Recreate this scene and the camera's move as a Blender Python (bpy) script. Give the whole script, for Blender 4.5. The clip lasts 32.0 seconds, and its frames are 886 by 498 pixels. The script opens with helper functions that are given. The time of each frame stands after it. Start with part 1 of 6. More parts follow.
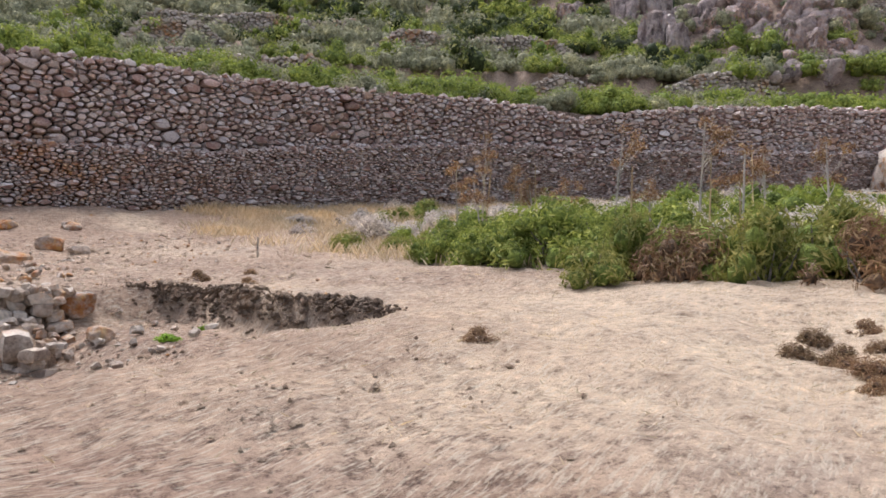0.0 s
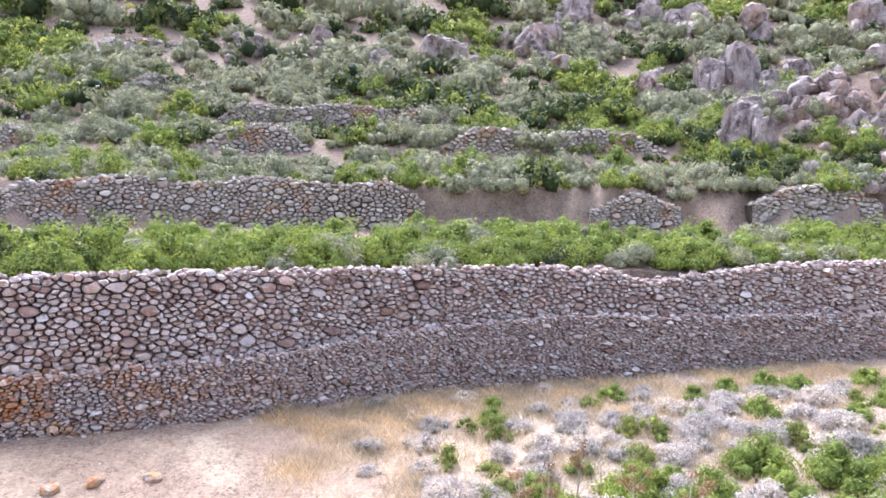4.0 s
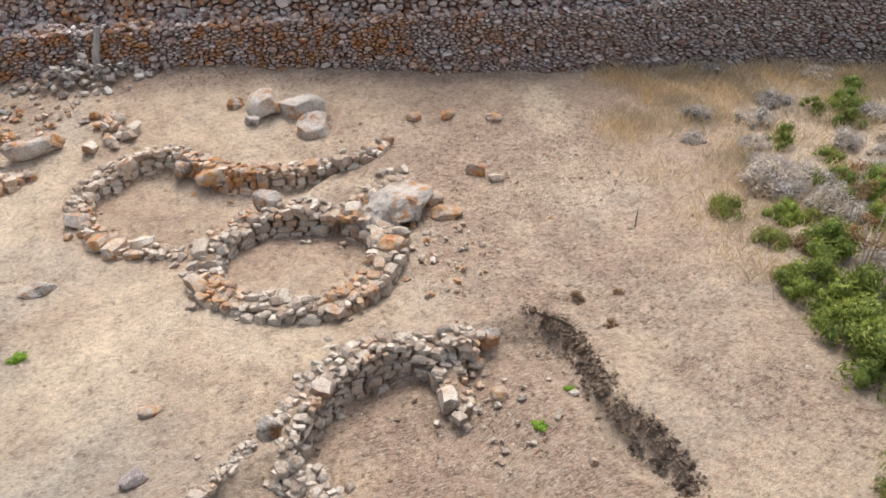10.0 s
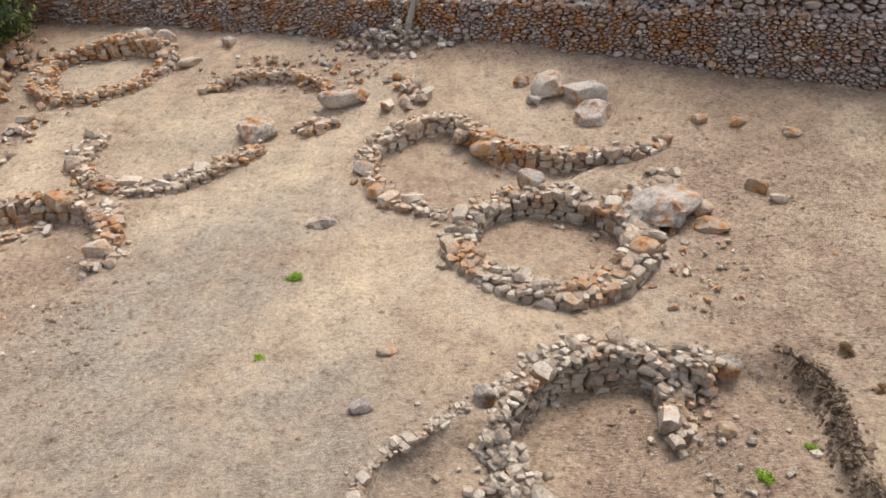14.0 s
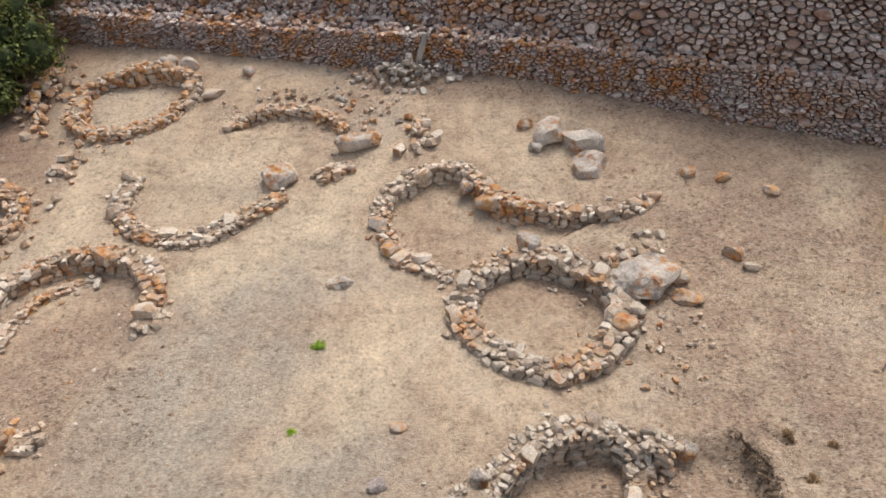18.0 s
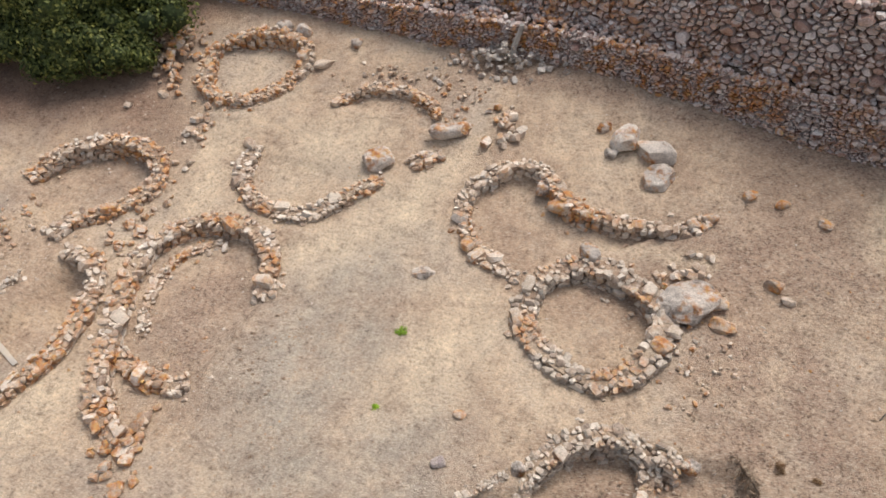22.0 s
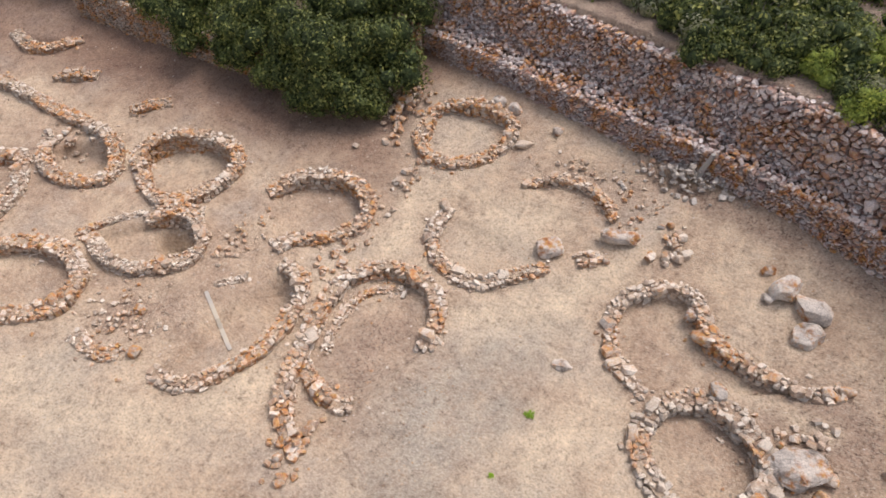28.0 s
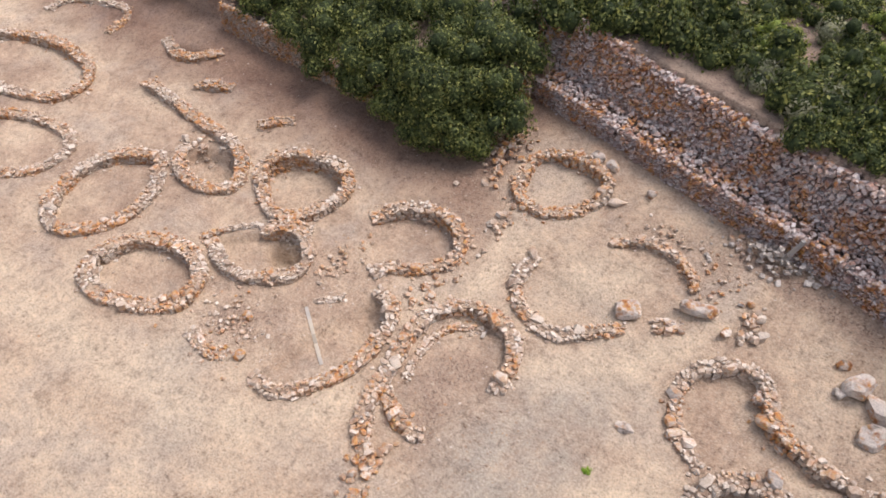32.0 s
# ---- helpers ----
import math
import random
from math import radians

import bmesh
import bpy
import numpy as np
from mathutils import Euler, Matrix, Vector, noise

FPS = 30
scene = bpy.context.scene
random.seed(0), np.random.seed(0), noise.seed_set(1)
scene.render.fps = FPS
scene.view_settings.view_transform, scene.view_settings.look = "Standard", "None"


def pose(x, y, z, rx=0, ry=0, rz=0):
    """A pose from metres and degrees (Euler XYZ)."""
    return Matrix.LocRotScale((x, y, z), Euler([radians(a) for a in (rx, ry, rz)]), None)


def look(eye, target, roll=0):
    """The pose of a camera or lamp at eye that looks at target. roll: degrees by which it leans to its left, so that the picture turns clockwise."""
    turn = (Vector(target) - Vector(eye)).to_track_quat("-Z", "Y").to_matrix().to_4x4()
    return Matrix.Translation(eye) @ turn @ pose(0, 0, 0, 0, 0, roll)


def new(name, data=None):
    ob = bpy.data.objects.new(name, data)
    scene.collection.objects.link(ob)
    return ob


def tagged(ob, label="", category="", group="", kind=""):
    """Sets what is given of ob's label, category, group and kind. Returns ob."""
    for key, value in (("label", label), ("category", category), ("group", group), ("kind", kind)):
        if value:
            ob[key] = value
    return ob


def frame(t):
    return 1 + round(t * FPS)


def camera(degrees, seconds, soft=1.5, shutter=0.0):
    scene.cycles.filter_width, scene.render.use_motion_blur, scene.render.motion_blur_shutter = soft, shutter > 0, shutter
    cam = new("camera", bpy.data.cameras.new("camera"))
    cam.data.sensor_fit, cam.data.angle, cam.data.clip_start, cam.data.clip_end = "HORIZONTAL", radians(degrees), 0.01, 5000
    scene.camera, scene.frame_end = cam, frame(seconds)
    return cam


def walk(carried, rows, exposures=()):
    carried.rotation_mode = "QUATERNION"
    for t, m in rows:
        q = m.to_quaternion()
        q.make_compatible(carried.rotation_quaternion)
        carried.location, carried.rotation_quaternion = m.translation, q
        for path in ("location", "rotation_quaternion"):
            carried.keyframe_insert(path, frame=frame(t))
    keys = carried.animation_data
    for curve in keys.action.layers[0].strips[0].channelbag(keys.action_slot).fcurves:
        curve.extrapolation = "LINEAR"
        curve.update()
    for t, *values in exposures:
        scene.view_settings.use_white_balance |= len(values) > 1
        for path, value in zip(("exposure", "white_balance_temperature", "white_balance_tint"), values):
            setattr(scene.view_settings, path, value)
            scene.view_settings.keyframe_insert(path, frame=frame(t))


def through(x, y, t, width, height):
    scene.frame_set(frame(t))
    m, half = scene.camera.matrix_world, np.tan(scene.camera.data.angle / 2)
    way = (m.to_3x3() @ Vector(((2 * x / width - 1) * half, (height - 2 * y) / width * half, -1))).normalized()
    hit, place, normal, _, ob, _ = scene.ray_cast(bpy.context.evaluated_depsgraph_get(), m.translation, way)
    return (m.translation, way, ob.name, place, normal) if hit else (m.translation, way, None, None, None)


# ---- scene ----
cam = camera(64.7, 32.0, soft=1.65)
PATH = [
    (0, -0.174, -11.281, 0.623, 89.116, 0.292, -55.561),
    (0.5, -0.149, -11.301, 1.093, 89.276, 0.061, -55.479),
    (1, -0.121, -11.295, 1.834, 89.434, -0.124, -55.443),
    (1.5, -0.135, -11.342, 2.723, 89.502, -0.240, -55.392),
    (2, -0.119, -11.343, 3.580, 89.538, -0.308, -55.406),
    (2.5, -0.065, -11.395, 4.604, 89.511, -0.320, -55.354),
    (3, -0.056, -11.412, 5.455, 89.232, -0.365, -52.620),
    (3.5, 0.010, -11.418, 5.961, 89.123, -0.415, -49.431),
    (5.5, 0.085, -11.381, 6.345, 89.248, -0.227, -49.042),
    (6, 0.083, -11.356, 6.328, 86.203, -0.207, -48.901),
    (6.5, 0.057, -11.335, 6.334, 81.544, -0.076, -48.435),
    (7, 0.019, -11.321, 6.281, 78.242, -0.136, -46.629),
    (7.5, -0.039, -11.336, 6.241, 74.603, 0.037, -43.893),
    (8, -0.081, -11.354, 6.294, 70.869, 0.166, -41.079),
    (8.5, -0.078, -11.394, 6.298, 67.823, 0.284, -37.432),
    (9, -0.123, -11.434, 6.290, 64.763, 0.287, -32.368),
    (9.5, -0.171, -11.480, 6.379, 62.095, 0.367, -27.693),
    (10, -0.205, -11.507, 6.386, 61.242, 0.400, -23.196),
    (10.5, -0.271, -11.537, 6.450, 60.137, 0.397, -17.288),
    (11, -0.277, -11.556, 6.476, 59.667, 0.399, -11.687),
    (11.5, -0.260, -11.575, 6.554, 59.432, 0.187, -9.069),
    (12, -0.204, -11.592, 6.513, 59.564, 0.025, -7.100),
    (12.5, -0.171, -11.596, 6.471, 59.693, -0.117, -4.694),
    (13, -0.133, -11.609, 6.485, 59.771, -0.398, -1.473),
    (13.5, -0.117, -11.575, 6.420, 59.958, -0.240, 0.158),
    (15.5, -0.088, -11.363, 6.700, 60.244, 0.237, 0.979),
    (16, -0.065, -11.354, 7.333, 59.968, 0.073, 1.096),
    (16.5, -0.067, -11.357, 8.032, 58.848, 0.128, 1.040),
    (17, -0.058, -11.361, 8.716, 57.223, 0.126, 1.070),
    (17.5, -0.021, -11.354, 9.232, 55.701, 0.110, 1.287),
    (18, 0.004, -11.339, 9.709, 54.043, 0.159, 1.656),
    (18.5, 0.000, -11.314, 10.222, 52.235, 0.124, 2.372),
    (19, -0.013, -11.339, 10.690, 50.583, 0.144, 3.903),
    (19.5, 0.011, -11.341, 11.123, 49.042, 0.022, 5.497),
    (20, -0.004, -11.343, 11.602, 47.472, 0.123, 6.210),
    (20.5, 0.034, -11.312, 12.112, 46.110, 0.014, 6.884),
    (21, 0.015, -11.274, 12.644, 45.132, 0.072, 7.641),
    (21.5, 0.016, -11.277, 13.116, 44.575, 0.158, 8.735),
    (22, 0.056, -11.265, 13.534, 44.111, 0.063, 10.267),
    (22.5, 0.066, -11.196, 13.959, 43.769, -0.044, 11.764),
    (23, 0.112, -11.142, 14.352, 43.708, -0.178, 13.365),
    (23.5, 0.158, -11.116, 14.725, 43.733, -0.281, 14.914),
    (24, 0.200, -11.056, 15.082, 43.695, -0.412, 16.490),
    (24.5, 0.203, -11.038, 15.369, 43.638, -0.334, 18.137),
    (25, 0.190, -11.057, 15.664, 43.542, -0.332, 20.108),
    (25.5, 0.215, -11.081, 15.965, 43.470, -0.347, 22.227),
    (27.5, 0.032, -11.173, 17.142, 43.227, -0.017, 28.217),
    (28, 0.047, -11.158, 17.401, 43.247, -0.065, 29.673),
    (28.5, -0.001, -11.164, 17.677, 43.219, -0.032, 30.976),
    (29, -0.051, -11.151, 17.996, 43.142, 0.043, 32.223),
    (29.5, -0.052, -11.109, 18.328, 43.053, -0.002, 33.626),
    (30, -0.075, -11.090, 18.608, 43.037, 0.058, 34.905),
    (30.5, -0.112, -11.053, 18.929, 42.888, 0.055, 36.211),
    (31, -0.120, -11.056, 19.208, 42.846, 0.061, 37.502),
    (31.5, -0.120, -11.055, 19.476, 42.812, 0.047, 38.722),
    (32, -0.150, -11.063, 19.768, 42.685, 0.091, 39.701),
]
EXPOSURES = [(0.0, 0.74, 6250, 17), (1.0, 1.12, 6050, 17), (2.0, 1.58, 5800, 18), (3.0, 1.72, 5600, 19), (6.0, 1.75, 5650, 18), (7.0, 1.2, 5750, 14), (8.0, 0.52, 6150, 13), (9.0, 0.68, 6300, 12), (13.0, 0.5, 6700, 11), (25.0, 0.37, 6600, 14), (32.0, 0.46, 6450, 19)]
walk(cam, [(t, pose(x, y, z, rx, ry, rz)) for t, x, y, z, rx, ry, rz in PATH], EXPOSURES)

# ---- light: bright haze, a broad high sun from beyond the wall ----
world = bpy.data.worlds.new("sky")
scene.world = world
world.use_nodes = True
wn = world.node_tree
sky = wn.nodes.new("ShaderNodeTexSky")
sky.sky_type = 'NISHITA'
sky.sun_disc = False
sky.sun_elevation = radians(62)
sky.sun_rotation = radians(25)
sky.air_density, sky.dust_density, sky.ozone_density = 1.0, 4.0, 1.0
haze = wn.nodes.new("ShaderNodeHueSaturation")  # thin cloud greys the blue
haze.inputs["Saturation"].default_value = 0.55
wn.links.new(sky.outputs[0], haze.inputs["Color"])
wn.links.new(haze.outputs[0], wn.nodes["Background"].inputs[0])
wn.nodes["Background"].inputs[1].default_value = 0.15
sun = new("sun", bpy.data.lights.new("sun", 'SUN'))
sun.data.energy = 1.6
sun.data.angle = radians(30)
sun.data.color = (1.0, 0.97, 0.93)
SUN_DIR = Vector((math.sin(radians(25)) * math.cos(radians(62)), math.cos(radians(25)) * math.cos(radians(62)), math.sin(radians(62))))
sun.matrix_world = look(SUN_DIR * 60, (0, 0, 0))


# ---- materials ----
class Nodes:
    """A small builder for a procedural material."""

    def __init__(self, name, rough=0.9):
        self.mat = bpy.data.materials.new(name)
        self.mat.use_nodes = True
        self.t = self.mat.node_tree
        self.bsdf = self.t.nodes["Principled BSDF"]
        self.bsdf.inputs["Roughness"].default_value = rough
        self.bsdf.inputs["Specular IOR Level"].default_value = 0.25
        self.pos = self.add("ShaderNodeNewGeometry")

    def add(self, kind, **values):
        n = self.t.nodes.new(kind)
        for key, value in values.items():
            n.inputs[key.replace("_", " ")].default_value = value
        return n

    def link(self, a, b):
        self.t.links.new(a, b)

    def noise(self, scale, detail=4.0, rough=0.55, vec=None):
        n = self.add("ShaderNodeTexNoise", Scale=scale, Detail=detail, Roughness=rough)
        self.link(vec or self.pos.outputs["Position"], n.inputs["Vector"])
        return n.outputs["Fac"]

    def ramp(self, fac, stops):
        n = self.t.nodes.new("ShaderNodeValToRGB")
        e = n.color_ramp.elements
        while len(e) < len(stops):
            e.new(0.5)
        for el, (p, c) in zip(e, stops):
            el.position, el.color = p, (*c, 1)
        self.link(fac, n.inputs[0])
        return n.outputs[0]

    def mask(self, fac, a, b):
        n = self.add("ShaderNodeMapRange", From_Min=a, From_Max=b)
        self.link(fac, n.inputs["Value"])
        return n.outputs[0]

    def mix(self, fac, a, b, mode='MIX'):
        n = self.t.nodes.new("ShaderNodeMix")
        n.data_type, n.blend_type = 'RGBA', mode
        for sock, v in ((n.inputs[0], fac), (n.inputs[6], a), (n.inputs[7], b)):
            if isinstance(v, (int, float)):
                sock.default_value = v
            elif isinstance(v, tuple):
                sock.default_value = (*v, 1)
            else:
                self.link(v, sock)
        return n.outputs[2]

    def math(self, op, a, b):
        n = self.t.nodes.new("ShaderNodeMath")
        n.operation = op
        for sock, v in zip(n.inputs, (a, b)):
            if isinstance(v, (int, float)):
                sock.default_value = v
            else:
                self.link(v, sock)
        return n.outputs[0]

    def rand(self):
        """One value for each object and for each loose island of a mesh."""
        ob = self.t.nodes.new("ShaderNodeObjectInfo")
        return self.math('FRACT', self.math('ADD', ob.outputs["Random"], self.pos.outputs["Random Per Island"]), 0.0)

    def done(self, colour, height=None, strength=0.5, dist=0.02):
        if isinstance(colour, tuple):
            self.bsdf.inputs["Base Color"].default_value = (*colour, 1)
        else:
            self.link(colour, self.bsdf.inputs["Base Color"])
        if height is not None:
            b = self.add("ShaderNodeBump", Strength=strength, Distance=dist)
            self.link(height, b.inputs["Height"])
            self.link(b.outputs[0], self.bsdf.inputs["Normal"])
        return self.mat


def stone_material(name, stops, lichen=0.5, lichen_scale=0.55, white=0.4, spread=0.0, west=False, big=False):
    """Weathered lava stone: a tone for each stone, speckle, cracks, pale crust and orange lichen in patches."""
    m = Nodes(name, 0.92)
    tone = m.ramp(m.rand(), stops)
    speck = m.noise(24, 5, 0.7)
    col = m.mix(0.6, tone, m.ramp(speck, [(0.3, (0.32, 0.3, 0.29)), (0.48, (0.85, 0.85, 0.85)), (0.7, (1.45, 1.4, 1.35))]), 'MULTIPLY')
    crust = m.math('MULTIPLY', m.mask(m.noise(6, 5, 0.7), 0.47, 0.62), white)
    col = m.mix(crust, col, (0.62, 0.57, 0.49))
    patch = m.math('MULTIPLY', m.mask(m.noise(lichen_scale, 3, 0.55), 0.5 - spread, 0.6 - spread), m.mask(m.math('ADD', m.noise(4.2, 5, 0.72), m.math('MULTIPLY', m.math('SUBTRACT', m.math('FRACT', m.math('MULTIPLY', m.rand(), 7.31), 0.0), 0.5), 0.04)), 0.43, 0.58))
    if west:
        sep = m.t.nodes.new("ShaderNodeSeparateXYZ")
        m.link(m.pos.outputs["Position"], sep.inputs[0])
        low = m.math('MULTIPLY', m.mask(sep.outputs["X"], 13.0, 6.0), m.mask(sep.outputs["Z"], 3.5, 2.7))
        patch = m.math('MULTIPLY', patch, m.math('ADD', m.math('MAXIMUM', low, m.mask(sep.outputs["X"], 6.0, -1.0)), 0.12))
    hue = m.ramp(m.noise(9, 3), [(0.3, (0.29, 0.1, 0.035)), (0.48, (0.48, 0.19, 0.045)), (0.62, (0.54, 0.29, 0.08)), (0.75, (0.5, 0.4, 0.16))])
    col = m.mix(m.math('MULTIPLY', patch, lichen), col, hue)
    if name == "rock":
        tall = m.t.nodes.new("ShaderNodeMapping")
        tall.inputs["Scale"].default_value = (1.0, 1.0, 0.35)
        m.link(m.pos.outputs["Position"], tall.inputs["Vector"])
        rift = m.noise(1.5, 8, 0.7, tall.outputs[0])
        col = m.mix(0.9, col, m.ramp(rift, [(0.36, (0.3, 0.26, 0.27)), (0.45, (0.8, 0.78, 0.8)), (0.6, (1.1, 1.08, 1.06))]), 'MULTIPLY')
    if big:
        col = m.mix(0.9, col, m.ramp(m.noise(1.1, 9, 0.72), [(0.36, (0.22, 0.2, 0.19)), (0.46, (0.85, 0.82, 0.8)), (0.62, (1.15, 1.13, 1.1))]), 'MULTIPLY')
    return m.done(col, m.noise(15 if not big else 5, 7, 0.75), 0.9, 0.035 if not big else 0.12)


MAT = {}
MAT["hut_stone"] = stone_material("hut_stone", [(0.0, (0.3, 0.215, 0.155)), (0.2, (0.42, 0.315, 0.23)), (0.5, (0.54, 0.435, 0.335)), (0.75, (0.62, 0.53, 0.425)), (1.0, (0.73, 0.655, 0.56))], 0.85, 0.42, 0.3, 0.05)
MAT["wall_stone"] = stone_material("wall_stone", [(0.0, (0.18, 0.105, 0.088)), (0.2, (0.36, 0.235, 0.195)), (0.4, (0.5, 0.395, 0.35)), (0.6, (0.44, 0.395, 0.375)), (0.8, (0.6, 0.51, 0.465)), (1.0, (0.72, 0.68, 0.645))], 0.8, 0.8, 0.3, 0.06, True)
MAT["boulder_stone"] = stone_material("boulder_stone", [(0.0, (0.6, 0.545, 0.48)), (1.0, (0.7, 0.645, 0.575))], 0.92, 1.7, 0.45, 0.03, big=True)
MAT["grey_stone"] = stone_material("grey_stone", [(0.0, (0.28, 0.235, 0.2)), (0.5, (0.45, 0.4, 0.345)), (1.0, (0.62, 0.57, 0.505))], 0.75, 0.6, 0.4, -0.03)
MAT["pale_stone"] = stone_material("pale_stone", [(0.0, (0.3, 0.23, 0.175)), (0.5, (0.48, 0.4, 0.315)), (1.0, (0.66, 0.585, 0.485))], 0.7, 0.6, 0.35, -0.02)
MAT["orange_stone"] = stone_material("orange_stone", [(0.0, (0.34, 0.25, 0.18)), (1.0, (0.5, 0.42, 0.34))], 0.9, 2.2, 0.4, 0.1)
MAT["rock"] = stone_material("rock", [(0.0, (0.3, 0.255, 0.25)), (0.5, (0.38, 0.335, 0.325)), (1.0, (0.45, 0.405, 0.39))], 0.4, 0.2, 0.4, big=True)


def earth_material(name, tones, straw=0.5, zoned=False):
    """Trampled dry earth: drifts of colour, dusty and stony patches, straw flecks and crumbs."""
    m = Nodes(name, 0.95)
    col = m.ramp(m.noise(0.22, 5, 0.62), [(0.38, tones[0]), (0.46, tones[1]), (0.54, tones[2]), (0.62, tones[3])])
    grey = m.math('MULTIPLY', m.mask(m.noise(0.4, 4, 0.65), 0.5, 0.66), 0.55)
    col = m.mix(grey, col, tones[4])
    if zoned:  # worn pale paths, grey stubble, and rusty soil with painted hut-floor shade, each with its own spread
        cover = m.t.nodes.new("ShaderNodeAttribute")
        cover.attribute_name = "cover"
        part_of = m.t.nodes.new("ShaderNodeSeparateColor")
        m.link(cover.outputs["Color"], part_of.inputs[0])
        ragged = m.mask(m.noise(1.3, 6, 0.7), 0.3, 0.62)
        for k, tint in (("Green", (0.375, 0.333, 0.28)), ("Blue", (0.33, 0.23, 0.172)), ("Red", (0.64, 0.53, 0.39))):
            col = m.mix(m.math('MULTIPLY', part_of.outputs[k], m.math('ADD', m.math('MULTIPLY', ragged, 0.7), 0.3)), col, tint)
        crumbs = m.math('MULTIPLY', part_of.outputs["Blue"], m.mask(m.noise(6.5, 7, 0.8), 0.5, 0.4))
        col = m.mix(m.math('MULTIPLY', crumbs, 0.85), col, (0.19, 0.13, 0.098))
        bleached = m.math('MULTIPLY', part_of.outputs["Green"], m.mask(m.noise(11, 6, 0.8), 0.54, 0.64))
        col = m.mix(m.math('MULTIPLY', bleached, 0.6), col, (0.58, 0.54, 0.47))
    med = m.noise(1.7, 6, 0.72)
    col = m.mix(0.85, col, m.ramp(med, [(0.3, (0.66, 0.61, 0.58)), (0.45, (0.95, 0.93, 0.92)), (0.68, (1.16, 1.15, 1.11))]), 'MULTIPLY')
    fine = m.noise(13, 6, 0.8)
    col = m.mix(0.9, col, m.ramp(fine, [(0.34, (0.36, 0.31, 0.28)), (0.45, (0.9, 0.89, 0.88)), (0.6, (1.14, 1.14, 1.12)), (0.7, (1.55, 1.53, 1.45))]), 'MULTIPLY')
    crumb = m.mask(m.noise(38, 3, 0.6), 0.62, 0.7)
    col = m.mix(m.math('MULTIPLY', crumb, straw), col, (0.5, 0.42, 0.3))
    dark = m.mask(m.noise(27, 3, 0.6), 0.36, 0.3)
    col = m.mix(m.math('MULTIPLY', dark, 0.5), col, (0.15, 0.11, 0.085))
    mid = m.noise(4.5, 5, 0.75)
    col = m.mix(0.95, col, m.ramp(mid, [(0.32, (0.5, 0.45, 0.42)), (0.45, (0.96, 0.95, 0.94)), (0.66, (1.14, 1.13, 1.1))]), 'MULTIPLY')
    for turn, seed in ((0.5, 3.0), (1.9, 7.0), (2.7, 11.0)):
        mp = m.t.nodes.new("ShaderNodeMapping")
        mp.inputs["Rotation"].default_value = (0, 0, turn)
        mp.inputs["Scale"].default_value = (10, 50, 10)
        mp.inputs["Location"].default_value = (seed, seed, 0)
        m.link(m.pos.outputs["Position"], mp.inputs["Vector"])
        fleck = m.mask(m.noise(1.0, 2, 0.5, mp.outputs[0]), 0.58, 0.68)
        col = m.mix(m.math('MULTIPLY', fleck, straw), col, (0.64, 0.56, 0.43))
    if zoned:  # darker, redder soil towards the western trees
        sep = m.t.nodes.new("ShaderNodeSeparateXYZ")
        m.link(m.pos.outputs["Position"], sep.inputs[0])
        soil_edge = m.math('ADD', m.math('ADD', sep.outputs["Y"], m.math('MULTIPLY', m.noise(0.45, 4, 0.6), 3.0)), m.math('MULTIPLY', sep.outputs["X"], -0.06))
        under = m.math('MULTIPLY', m.mask(soil_edge, 5.4, 8.2), m.mask(sep.outputs["X"], -11.0, -13.0))
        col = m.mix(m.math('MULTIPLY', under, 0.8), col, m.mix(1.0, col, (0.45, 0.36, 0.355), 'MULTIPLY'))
    h = m.math('ADD', m.noise(7, 7, 0.78), m.math('MULTIPLY', m.noise(42, 4, 0.65), 0.6))
    return m.done(col, h, 0.9, 0.075)


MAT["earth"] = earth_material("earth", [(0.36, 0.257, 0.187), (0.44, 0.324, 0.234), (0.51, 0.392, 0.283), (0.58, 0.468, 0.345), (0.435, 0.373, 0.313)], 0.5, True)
MAT["hill_earth"] = earth_material("hill_earth", [(0.2, 0.145, 0.112), (0.26, 0.19, 0.15), (0.31, 0.23, 0.18), (0.35, 0.27, 0.21), (0.26, 0.21, 0.175)], 0.3)
MAT["hut_core"] = earth_material("hut_core", [(0.3, 0.21, 0.15), (0.37, 0.27, 0.195), (0.42, 0.32, 0.23), (0.47, 0.37, 0.27), (0.37, 0.31, 0.25)], 0.25)
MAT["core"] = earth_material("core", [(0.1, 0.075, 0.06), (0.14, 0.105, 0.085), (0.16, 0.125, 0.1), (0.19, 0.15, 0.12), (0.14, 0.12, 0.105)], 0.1)


